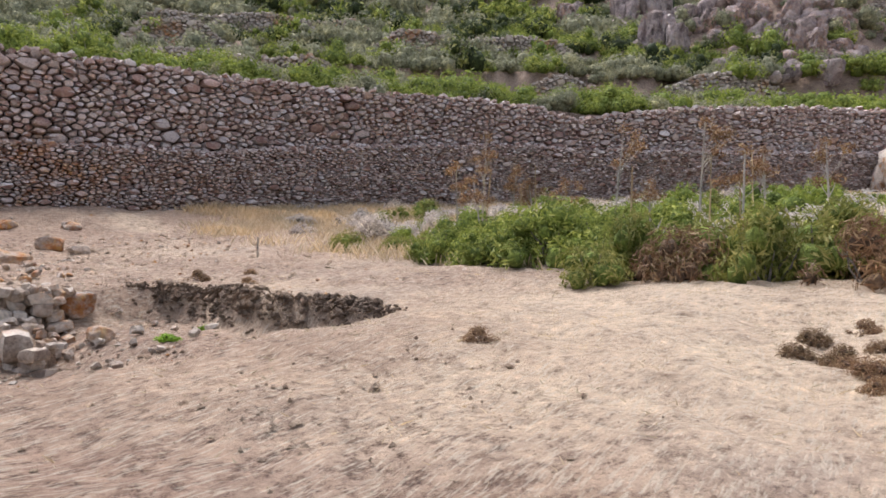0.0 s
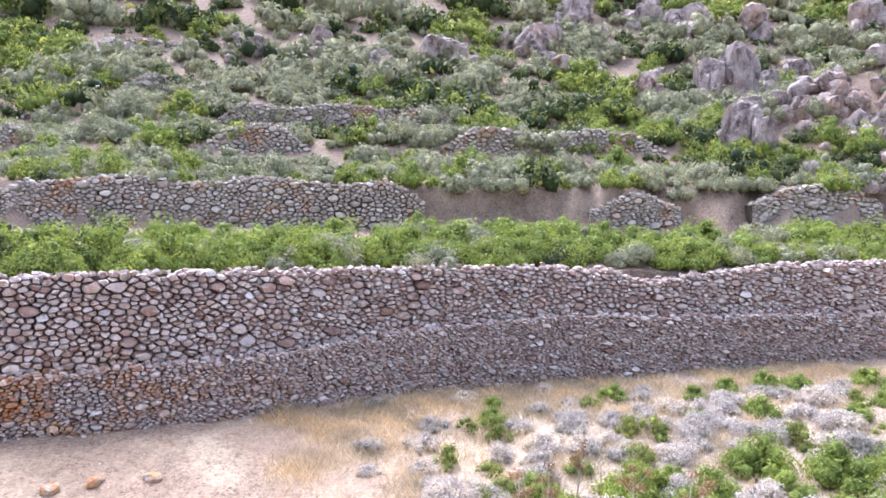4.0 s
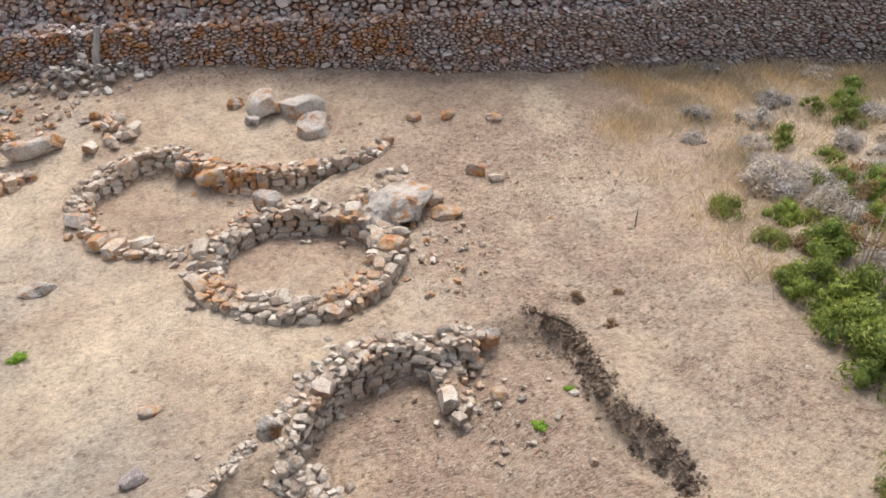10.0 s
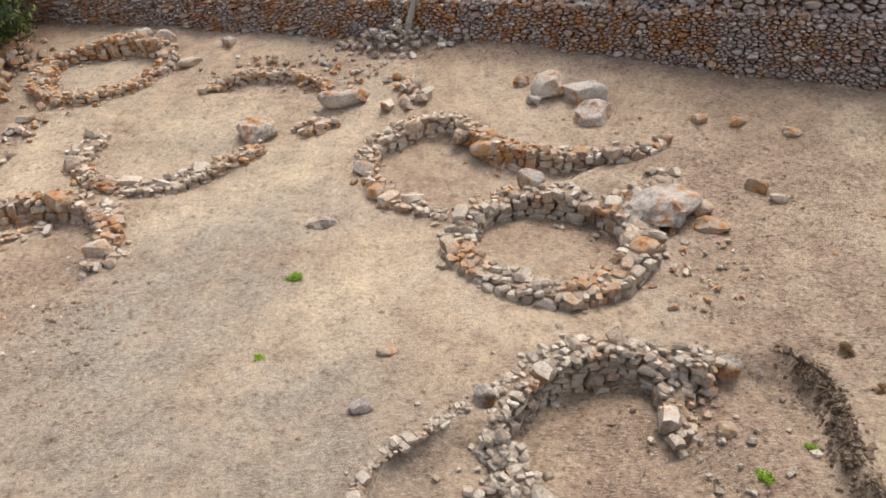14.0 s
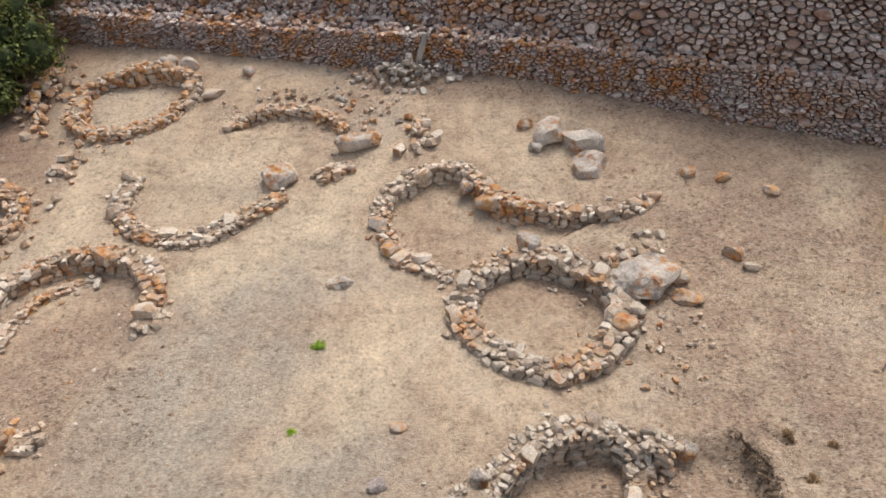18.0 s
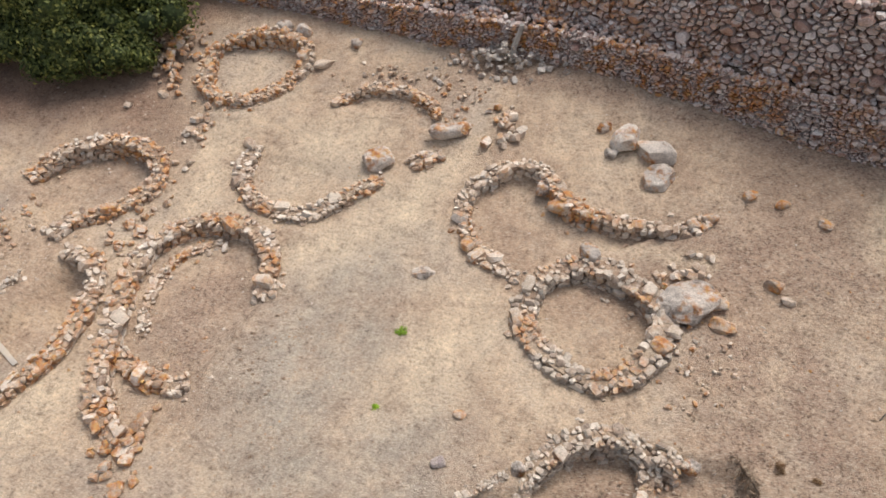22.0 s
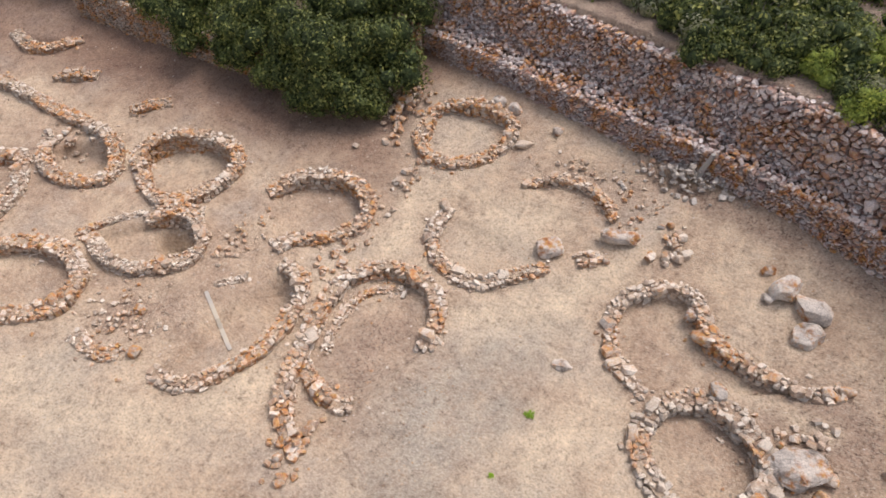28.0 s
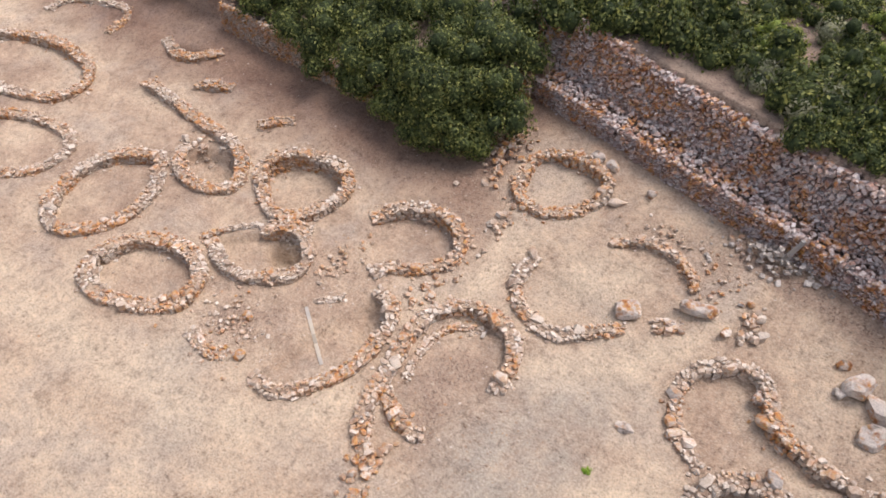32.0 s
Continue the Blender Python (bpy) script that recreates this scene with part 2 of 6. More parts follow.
def leaf_material(name, stops, rough=0.55, through=0.28):
    """Leaves, each with its tone; light also passes through them."""
    m = Nodes(name, rough)
    col = m.ramp(m.rand(), stops)
    col = m.mix(0.6, col, m.ramp(m.noise(0.9, 3), [(0.34, (0.55, 0.6, 0.55)), (0.5, (1, 1, 1)), (0.66, (1.4, 1.32, 1.05))]), 'MULTIPLY')
    if not through:
        speck = m.noise(9, 4, 0.75)
        col = m.mix(0.85, col, m.ramp(speck, [(0.36, (0.35, 0.38, 0.35)), (0.5, (0.95, 0.95, 0.95)), (0.64, (1.7, 1.65, 1.5))]), 'MULTIPLY')
        m.done(col, speck, 0.8, 0.08)
    else:
        m.done(col)
    if through:
        out = m.t.nodes["Material Output"]
        tr, mx = m.t.nodes.new("ShaderNodeBsdfTranslucent"), m.t.nodes.new("ShaderNodeMixShader")
        mx.inputs[0].default_value = through
        m.link(col, tr.inputs[0])
        m.link(m.bsdf.outputs[0], mx.inputs[1])
        m.link(tr.outputs[0], mx.inputs[2])
        m.link(mx.outputs[0], out.inputs["Surface"])
    return m.mat


MAT["leaf_bright"] = leaf_material("leaf_bright", [(0.0, (0.17, 0.23, 0.045)), (0.5, (0.25, 0.305, 0.06)), (1.0, (0.33, 0.37, 0.085))], 0.7, 0.45)
MAT["leaf_heath"] = leaf_material("leaf_heath", [(0.0, (0.1, 0.14, 0.03)), (0.5, (0.23, 0.285, 0.06)), (1.0, (0.44, 0.46, 0.12))], 0.6, 0.4)
MAT["leaf_dark"] = leaf_material("leaf_dark", [(0.0, (0.042, 0.058, 0.019)), (0.5, (0.085, 0.112, 0.033)), (0.8, (0.17, 0.2, 0.058)), (1.0, (0.34, 0.345, 0.1))])
MAT["leaf_olive"] = leaf_material("leaf_olive", [(0.0, (0.2, 0.208, 0.13)), (0.5, (0.28, 0.286, 0.185)), (1.0, (0.345, 0.348, 0.235))], 0.85, 0.45)
MAT["leaf_grey"] = leaf_material("leaf_grey", [(0.0, (0.4, 0.345, 0.305)), (0.6, (0.62, 0.56, 0.51)), (1.0, (0.8, 0.75, 0.7))], 0.7, 0.4)
MAT["leaf_yellow"] = leaf_material("leaf_yellow", [(0.0, (0.16, 0.18, 0.04)), (0.6, (0.29, 0.3, 0.08)), (1.0, (0.42, 0.37, 0.12))])
MAT["leaf_rust"] = leaf_material("leaf_rust", [(0.0, (0.19, 0.1, 0.055)), (0.6, (0.3, 0.185, 0.1)), (1.0, (0.44, 0.32, 0.18))])
MAT["straw"] = leaf_material("straw", [(0.0, (0.47, 0.36, 0.225)), (0.6, (0.61, 0.49, 0.33)), (1.0, (0.72, 0.62, 0.46))], 0.8, 0.45)
MAT["bark"] = leaf_material("bark", [(0.0, (0.12, 0.1, 0.085)), (1.0, (0.3, 0.27, 0.24))], 0.9, 0)


# ---- small tools ----
def mesh_of(name, verts, faces, mat, smooth=False):
    me = bpy.data.meshes.new(name)
    me.from_pydata([tuple(v) for v in verts], [], [tuple(f) for f in faces])
    if smooth:
        me.polygons.foreach_set("use_smooth", [True] * len(me.polygons))
    if smooth == "crisp":
        me.set_sharp_from_angle(angle=radians(40))
    me.materials.append(MAT[mat])
    me.update()
    return me


def piece(name, me, parent, loc, rot=(0, 0, 0), scl=(1, 1, 1), label=""):
    """One part on a shared mesh."""
    ob = new(name, me)
    ob.parent = parent
    ob.location = Vector(loc) - parent.location
    ob.rotation_euler, ob.scale = rot, scl
    return tagged(ob, label)


def empty(name, loc, label, category, group="", kind=""):
    ob = new(name)
    ob.location = loc
    ob.empty_display_size = 0.2
    return tagged(ob, label, category, group, kind)


def cube26():
    """A cube cut once each way: 26 corners, 24 quads."""
    vs, index = [], {}
    for x in (-1, 0, 1):
        for y in (-1, 0, 1):
            for z in (-1, 0, 1):
                if (x, y, z) != (0, 0, 0):
                    index[(x, y, z)] = len(vs)
                    vs.append((x, y, z))
    fs = []
    for ax in range(3):
        for s in (-1, 1):
            for i in (-1, 0):
                for j in (-1, 0):
                    quad = []
                    for a, b in ((i, j), (i + 1, j), (i + 1, j + 1), (i, j + 1)):
                        k = [0, 0, 0]
                        k[ax], k[(ax + 1) % 3], k[(ax + 2) % 3] = s, a, b
                        quad.append(index[tuple(k)])
                    fs.append(quad if s > 0 else quad[::-1])
    return np.array(vs, float), fs


CUBE_V, CUBE_F = cube26()


def stone_shape(seed, square=0.5, rough=0.16):
    """A unit stone, between a block and a cobble, about 1 m across each way."""
    rng = np.random.default_rng(seed)
    v = CUBE_V.copy()
    ball = v / np.linalg.norm(v, axis=1, keepdims=True)
    v = ball * (1 - square) * 1.08 + v * square * 0.8
    v += rng.normal(0, rough, v.shape) * 0.5
    v *= rng.uniform(0.85, 1.1, 3)
    v[:, 0] += v[:, 2] * rng.uniform(-0.2, 0.2)
    return v * 0.47


SHAPES = [stone_shape(s, 0.25 + 0.05 * (s % 8)) for s in range(12)] + [stone_shape(s, 0.3 + 0.05 * (s % 6), 0.3) for s in range(40, 52)]


def stone_meshes(mat):
    """Twelve rounded shapes, then twelve broken ones."""
    return [mesh_of("stone", v, CUBE_F, mat, "crisp") for v in SHAPES]


STONES = {k: stone_meshes(k) for k in ("hut_stone", "pale_stone", "grey_stone", "orange_stone")}


def softplus(v, k):
    return k * np.logaddexp(0, np.asarray(v, float) / k)


def smooth(v, a, b):
    t = np.clip((np.asarray(v, float) - a) / (b - a), 0, 1)
    return t * t * (3 - 2 * t)


# ---- the lie of the land ----
# foot of the long terrace wall, from west to east
FOOT = [(-70, 2), (-48, 5.6), (-30, 7.0), (-24, 7.1), (-19.8, 7.1), (-16.3, 8.5), (-13.3, 11.2), (-10.2, 10.8), (-7.8, 10.35), (-3.4, 9.35), (-0.4, 9.0), (3.05, 7.9), (6.8, 6.25), (10.3, 4.9), (12, 4.4), (15.2, 3.2), (18.4, 1.3), (21.6, -1.2), (24.7, -4), (28.9, -8), (36, -15), (60, -42)]


def resample(line, step):
    p = np.array(line, float)
    s = np.r_[0, np.cumsum(np.hypot(*np.diff(p, axis=0).T))]
    u = np.arange(0, s[-1] + 1e-6, step)
    return np.stack([np.interp(u, s, p[:, 0]), np.interp(u, s, p[:, 1])], 1)


def rounded(line, step=0.15, turns=3, closed=False):
    """A smooth curve through a coarse line, in even steps."""
    p = np.array(line, float)
    for _ in range(turns):
        q = np.roll(p, -1, 0) if closed else p[1:]
        a = p if closed else p[:-1]
        mid = np.empty((2 * len(q), 2))
        mid[0::2], mid[1::2] = a * 0.75 + q * 0.25, a * 0.25 + q * 0.75
        p = mid if closed else np.vstack([p[:1], mid, p[-1:]])
    if closed:
        p = np.vstack([p, p[:1]])
    return resample(p, step)


FOOT_LINE = rounded(FOOT, 0.5, 2)


FOOT_A, FOOT_E = FOOT_LINE[:-1], np.diff(FOOT_LINE, axis=0)


def behind(x, y):
    """Metres behind (+) or before (-) the foot of the long wall."""
    x, y = np.asarray(x, float), np.asarray(y, float)
    fx, fy = x.ravel(), y.ravel()
    out = np.empty(fx.shape)
    for lo in range(0, len(fx), 4000):
        rx, ry = fx[lo:lo + 4000, None] - FOOT_A[:, 0], fy[lo:lo + 4000, None] - FOOT_A[:, 1]
        ex, ey = FOOT_E[:, 0], FOOT_E[:, 1]
        u = np.clip((rx * ex + ry * ey) / (ex * ex + ey * ey), 0, 1)
        d = (rx - u * ex) ** 2 + (ry - u * ey) ** 2
        k = np.argmin(d, axis=1)
        row = np.arange(len(k))
        out[lo:lo + 4000] = np.sqrt(d[row, k]) * np.sign(ex[k] * ry[row, k] - ey[k] * rx[row, k])
    return out.reshape(x.shape)


def site(x, y):
    """The even slope of the dig, without its pits."""
    s = 0.45 * x + 0.89 * y
    return -0.113 + 0.0298 * x + 0.0555 * softplus(s, 1.5) + 0.0502 * softplus(-x - 12, 2) + 0.0574 * softplus(x - 9, 2) + 0.193 * softplus(y - 2, 1.5)


HOLLOW = [(0.75, -6.6), (0.6, -5.2), (0.55, -4.4), (1.1, -3.65), (1.9, -3.2), (2.9, -3.3), (3.9, -3.5), (4.9, -3.4), (5.2, -4.1), (4.95, -5.0), (4.8, -5.7), (4.95, -6.4), (4.85, -7.4), (3.2, -8.6), (1.2, -8.0)]
SHELF = [(0.5, -4.7), (-0.45, -4.85), (-0.95, -5.25), (-1.2, -6.1), (-1.1, -8.5), (1.0, -8.5), (0.95, -6.0)]


def dig(x, y):
    """Depth of the excavated hollow round the south hut, with its steep banks, fading out to the south."""
    fade = smooth(y, -8.0, -6.3)
    return (np.maximum((0.58 - 0.16 * smooth(x, 2.9, 3.7)) * inside_of(x, y, np.array(HOLLOW), 0.22), 0.3 * inside_of(x, y, np.array(SHELF), 0.2))) * fade


def hill(x, y, d):
    """Stepped terraces behind the wall, then the steep rocky slope; a rocky knoll to the east."""
    q, u = (x + y) / math.sqrt(2), (x - y) / math.sqrt(2)
    f = np.clip(d / (d + np.maximum(24.0 - q, 0) + 1e-6), 0, 1)
    z = 4.55 + 0.25 * smooth(x, -6, 6) + 1.9 * f
    z = z + smooth(q, 23.95, 24.4) * 1.9 + np.clip(q - 24.4, 0, 7.6) * 0.25
    z = z + smooth(q, 30.0, 33.5) * 1.3 + np.clip(q - 32.5, 0, 5.2) * 0.21
    z = z + smooth(q, 35.8, 39.0) * 1.1 + np.clip(q - 38.1, 0, 12) * 0.5 + np.clip(q - 50, 0, 160) * 0.64
    return z + 5.6 * np.exp(-((u - 39) / 8.0) ** 2 - ((q - 33) / 5.5) ** 2)


FLOORS = []


def inside_of(x, y, ring, soft):
    """One inside a ring and nought outside, over a soft edge."""
    out = np.zeros(np.shape(x))
    cx, cy = ring.mean(0)
    near = np.hypot(x - cx, y - cy) < np.hypot(*(ring - (cx, cy)).T).max() + 0.3
    if not near.any():
        return out
    px, py = x[near], y[near]
    best, inside = np.full(px.shape, 1e9), np.zeros(px.shape, bool)
    for (ax, ay), (bx, by) in zip(ring, np.roll(ring, -1, 0)):
        ex, ey = bx - ax, by - ay
        k = np.clip(((px - ax) * ex + (py - ay) * ey) / (ex * ex + ey * ey + 1e-9), 0, 1)
        best = np.minimum(best, np.hypot(px - ax - k * ex, py - ay - k * ey))
        inside ^= ((ay > py) != (by > py)) & (px < (bx - ax) * (py - ay) / (by - ay + 1e-12) + ax)
    out[near] = smooth(np.where(inside, best, -best), -0.05, soft)
    return out


def floors(x, y):
    """How far the floors of the huts lie below the ground outside."""
    out = np.zeros(np.shape(x))
    for ring, deep in FLOORS:
        out = np.maximum(out, deep * inside_of(x, y, ring, 0.2))
    return out


def lumps(x, y):
    return 0.05 * np.sin(1.3 * x + 0.7 * y) * np.sin(0.9 * y - 0.4 * x + 1) + 0.035 * np.sin(2.9 * x - 1.7 * y) * np.sin(2.3 * y + 1.9 * x)


def height(x, y, d=None):
    x, y = np.asarray(x, float), np.asarray(y, float)
    d = behind(x, y) if d is None else d
    step = np.where(x < -13.3, 0.75, 1.9 - 0.6 * smooth(x, -5, 5))
    flat = site(np.clip(x, -80, 60), np.clip(y, -60, 60))
    over = y - (11.2 + 0.33 * (-13.3 - x)) - 1.9
    shelf = flat + 1.2 + 0.04 * np.clip(d, 0, 20)
    top = np.where((x < -13.3) & (over < 0), shelf, hill(x, y, np.where(x < -13.3, np.maximum(over + 1, 0.1), d)))
    return np.where(d > step, top, flat - dig(x, y) - floors(x, y)) + lumps(x, y)


def ground_z(x, y):
    return float(height(np.array([x]), np.array([y]))[0])


def axis_steps(lo, hi, fine, far):
    mid = np.arange(lo, hi + 1e-6, fine)
    out = hi + np.cumsum(fine * np.minimum(1.25 ** np.arange(1, 400), 1 + np.maximum(np.arange(1, 400) - 12, 0) ** 1.6 + 12))
    out = out[out < far]
    back = lo - np.cumsum(fine * np.minimum(1.25 ** np.arange(1, 400), 1 + np.maximum(np.arange(1, 400) - 12, 0) ** 1.6 + 12))
    back = back[back > -far]
    return np.r_[back[::-1], mid, out]


HUTS = [
    # label, line, rise, floor depth, width, stone size, closed, seed
    ("near-complete oval ring of pale lichened stones, three courses high", [(3.17, 0.59), (2.4, 1.2), (1.56, 1.47), (0.72, 1.22), (0.15, 0.41), (0.03, -0.4), (0.42, -1.18), (1.09, -1.75), (1.87, -2.02), (2.61, -1.77), (3.22, -0.97), (3.52, -0.1)], 0.28, 0.34, 0.62, 0.29, True, 31, "pale_stone"),
    ("open ring of lichened stones ending in a long low arm", [(-0.1, 0.9), (-0.6, 1.07), (-1.43, 1.57), (-1.82, 2.25), (-2.03, 3.22), (-1.72, 3.95), (-1.08, 4.46), (-0.37, 4.67), (0.17, 4.49), (0.56, 3.76), (1.06, 3.2), (1.62, 3.07), (2.56, 2.87), (3.45, 2.76), (4.09, 2.86), (4.62, 3.3)], 0.2, 0.28, 0.46, 0.26, False, 32),
    ("deep horseshoe of grey tumbled stones round a dug-out floor", [(1.06, -6.06), (0.82, -5.58), (0.63, -5.11), (0.41, -4.59), (0.55, -4.33), (1.07, -3.72), (1.44, -3.43), (1.88, -3.26), (2.4, -3.2), (2.87, -3.32), (3.15, -3.66), (3.07, -4.08), (3.01, -4.53), (3.1, -4.86)], 0.12, 0, 0.48, 0.22, False, 33, "pale_stone"),
    ("short stub of tumbled grey stones", [(3.2, -3.48), (3.5, -3.6), (3.7, -3.8)], 0.12, 0, 0.45, 0.2, False, 34, "pale_stone"),
    ("thin row of stones edging the dug hollow", [(0.16, -4.41), (-0.45, -4.85), (-0.94, -5.25), (-1.18, -5.68), (-1.25, -6.2)], 0.05, 0, 0.16, 0.13, False, 35, "pale_stone"),
    ("long horseshoe of lichened stones with a broken foot", [(-7.77, -5.37), (-8.7, -4.81), (-9.34, -4.1), (-9.68, -3.31), (-9.82, -2.41), (-10.21, -1.33), (-10.38, -0.11), (-10.07, 0.86), (-9.26, 1.55), (-8.16, 1.65), (-7.23, 1.27), (-6.74, 0.57), (-6.64, -0.22), (-6.56, -0.78)], 0.32, 0.22, 0.55, 0.29, False, 36),
    ("short spur of tumbled stones", [(-9.5, -2.81), (-8.76, -3.3), (-7.92, -3.56), (-7.36, -3.37)], 0.25, 0, 0.5, 0.27, False, 37),
    ("low inner bench of small stones along a hut wall", [(-9.26, -2.08), (-9.63, -0.99), (-9.6, 0.3), (-8.98, 0.92), (-8.2, 1.05)], 0.1, 0, 0.3, 0.22, False, 38),
    ("broad curve of small lichened stones, open to the north", [(-8.7, 4.71), (-8.8, 3.8), (-8.53, 3.02), (-7.77, 2.42), (-6.92, 2.22), (-6.1, 2.23), (-5.68, 2.8), (-4.97, 3.34), (-4.41, 3.84)], 0.26, 0.1, 0.5, 0.26, False, 39),
    ("short row of stones beside a grey boulder", [(-3.75, 4.4), (-2.9, 4.9)], 0.3, 0, 0.5, 0.29, False, 40),
    ("thin arc of low stones", [(-3.22, 6.25), (-3.68, 6.89), (-4.58, 7.31), (-5.58, 7.32), (-6.41, 6.83), (-6.6, 6.51)], 0.2, 0.12, 0.35, 0.24, False, 41),
    ("small ring of orange-lichened stones below the terrace wall", [(-11.43, 7.79), (-11.52, 8.71), (-10.82, 9.2), (-9.73, 9.31), (-8.55, 9.13), (-8.03, 8.65), (-8.2, 7.72), (-8.76, 7.01), (-9.55, 6.38), (-10.54, 6.4), (-11.34, 6.92)], 0.32, 0.2, 0.5, 0.27, True, 42),
    ("oval of lichened stones open to the west", [(-15.09, 2.4), (-14.89, 3.12), (-14.25, 3.7), (-13.19, 4.17), (-12.08, 4.15), (-11.34, 3.57), (-11.1, 2.75), (-11.52, 2.03), (-12.22, 1.46), (-12.97, 1.01), (-13.32, 0.43)], 0.3, 0.3, 0.55, 0.27, False, 43),
    ("well-kept tall ring of stones", [(-19.63, 0.6), (-20.76, 1.41), (-20.89, 2.33), (-20.08, 3.26), (-18.78, 3.7), (-17.69, 3.62), (-17.02, 3.11), (-16.76, 2.36), (-17.09, 1.4), (-17.9, 0.29), (-18.71, 0.1)], 0.4, 0.62, 0.55, 0.27, True, 44),
    ("hooked wall round a deep dark corner", [(-18.2, -0.75), (-17.3, -0.05), (-16.5, 0.1), (-15.7, -0.45), (-15.35, -1.2), (-15.7, -1.95), (-16.6, -2.65), (-17.5, -2.95), (-18.4, -2.75), (-19.0, -2.35), (-19.6, -2.4)], 0.42, 0.4, 0.5, 0.26, False, 45),
    ("thick squared block of laid stones at a hut corner", [(-18.1, -0.5), (-17.3, 0.15), (-16.5, 0.45)], 0.45, 0, 0.75, 0.26, False, 59),
    ("straight thin row of stones", [(-19.87, -2.51), (-19.2, -1.45), (-18.5, -0.5)], 0.22, 0, 0.26, 0.2, False, 46),
    ("long curved wall of pale stones, dug deep at its head", [(-12.59, -0.06), (-11.75, -0.07), (-11.09, -0.78), (-10.92, -1.68), (-10.82, -3.02), (-11.24, -4.17), (-11.88, -5.08), (-12.62, -5.4), (-13.34, -5.28)], 0.3, 0.42, 0.5, 0.27, False, 47),
    ("scattered low end of a ruined wall", [(-16.43, -5.48), (-15.6, -5.7), (-15.0, -5.71), (-14.63, -5.27)], 0.2, 0, 0.5, 0.27, False, 48),
    ("short broken row of stones", [(-13.93, -1.8), (-13.2, -0.94)], 0.18, 0, 0.3, 0.24, False, 49),
    ("long S-shaped wall curling into a small round cell", [(-30.05, 2.1), (-27.86, 2.02), (-25.51, 1.9), (-23.46, 1.9), (-22.06, 1.56), (-21.11, 0.76), (-20.96, -0.13), (-21.96, -0.83), (-23.38, -0.8), (-24.43, -0.03), (-24.82, 0.57)], 0.4, 0, 0.55, 0.29, False, 50),
    ("long oval ring of lichened stones", [(-24.78, -0.57), (-23.24, -2.24), (-22.91, -3.83), (-23.49, -5.27), (-24.49, -6.05), (-25.83, -5.67), (-26.71, -4.41), (-27.03, -2.86), (-26.43, -1.52), (-25.1, -0.8)], 0.32, 0.3, 0.55, 0.29, True, 51),
    ("thick ring of orange and grey stones", [(-21.85, -6.26), (-21.94, -5.22), (-21.58, -4.18), (-20.5, -3.35), (-18.95, -3.28), (-17.86, -3.84), (-17.55, -4.96), (-18.31, -5.88), (-19.52, -6.51), (-20.74, -6.8)], 0.34, 0.3, 0.62, 0.29, True, 52),
    ("wide ring of orange stones far off", [(-39.5, -1.4), (-39.93, -0.42), (-38.49, 0.8), (-35.85, 1.29), (-33.33, 1.23), (-31.94, 0.03), (-32.27, -1.48), (-33.66, -2.2), (-35.52, -2.7), (-37.8, -2.6)], 0.35, 0.2, 0.55, 0.3, True, 53),
    ("wide thin ring of low stones", [(-34.5, -5.2), (-33.49, -3.79), (-32.13, -2.79), (-30.11, -2.34), (-28.74, -2.57), (-28.21, -3.59), (-28.55, -5.01), (-29.37, -5.87), (-31, -6.9)], 0.22, 0.15, 0.5, 0.29, False, 54),
    ("small hooked wall below the west terrace", [(-31.87, 4.77), (-30.48, 4.28), (-29.23, 4.76), (-28.42, 5.75)], 0.35, 0.35, 0.55, 0.29, False, 55),
    ("short low stub of orange stones", [(-27.72, 3.51), (-25.94, 4.37)], 0.22, 0, 0.5, 0.27, False, 56, "orange_stone"),
    ("short low stub of reddish stones", [(-23.14, 3.39), (-21.95, 4.58)], 0.22, 0, 0.5, 0.27, False, 57, "orange_stone"),
    ("faint far outline of low stones", [(-35.15, 3.33), (-35.19, 5.0), (-36.85, 5.21), (-39.41, 4.05), (-39.93, 2.54)], 0.15, 0, 0.4, 0.27, False, 58),
]
for _, line, _, deep, *_ in HUTS:
    if deep:
        FLOORS.append(rounded(line, 0.3, 2, True))
        FLOORS[-1] = (FLOORS[-1], deep * 0.74)
FLOORS.append((rounded([(-12.4, -0.4), (-11.6, -0.5), (-11.3, -1.3), (-11.4, -2.2), (-12.0, -2.0), (-12.5, -1.2)], 0.3, 2, True), 0.55))
FLOORS.append((rounded([(-17.7, -0.7), (-16.6, -0.25), (-15.95, -0.8), (-16.2, -1.6), (-17.2, -1.5)], 0.3, 2, True), 1.1))
# the small cell at the end of the S-shaped wall
FLOORS.append((rounded([(-22.6, 1.6), (-21.11, 0.76), (-20.96, -0.13), (-21.96, -0.83), (-23.38, -0.8), (-24.43, -0.03), (-24.2, 0.9)], 0.3, 2, True), 0.55))


def near_line(x, y, line, w):
    """One on a line, falling to nought over w metres."""
    best = np.full(np.shape(x), 1e9)
    for (ax, ay), (bx, by) in zip(line[:-1], line[1:]):
        ex, ey = bx - ax, by - ay
        k = np.clip(((x - ax) * ex + (y - ay) * ey) / (ex * ex + ey * ey + 1e-9), 0, 1)
        best = np.minimum(best, np.hypot(x - ax - k * ex, y - ay - k * ey))
    return np.exp(-(best / w) ** 2)


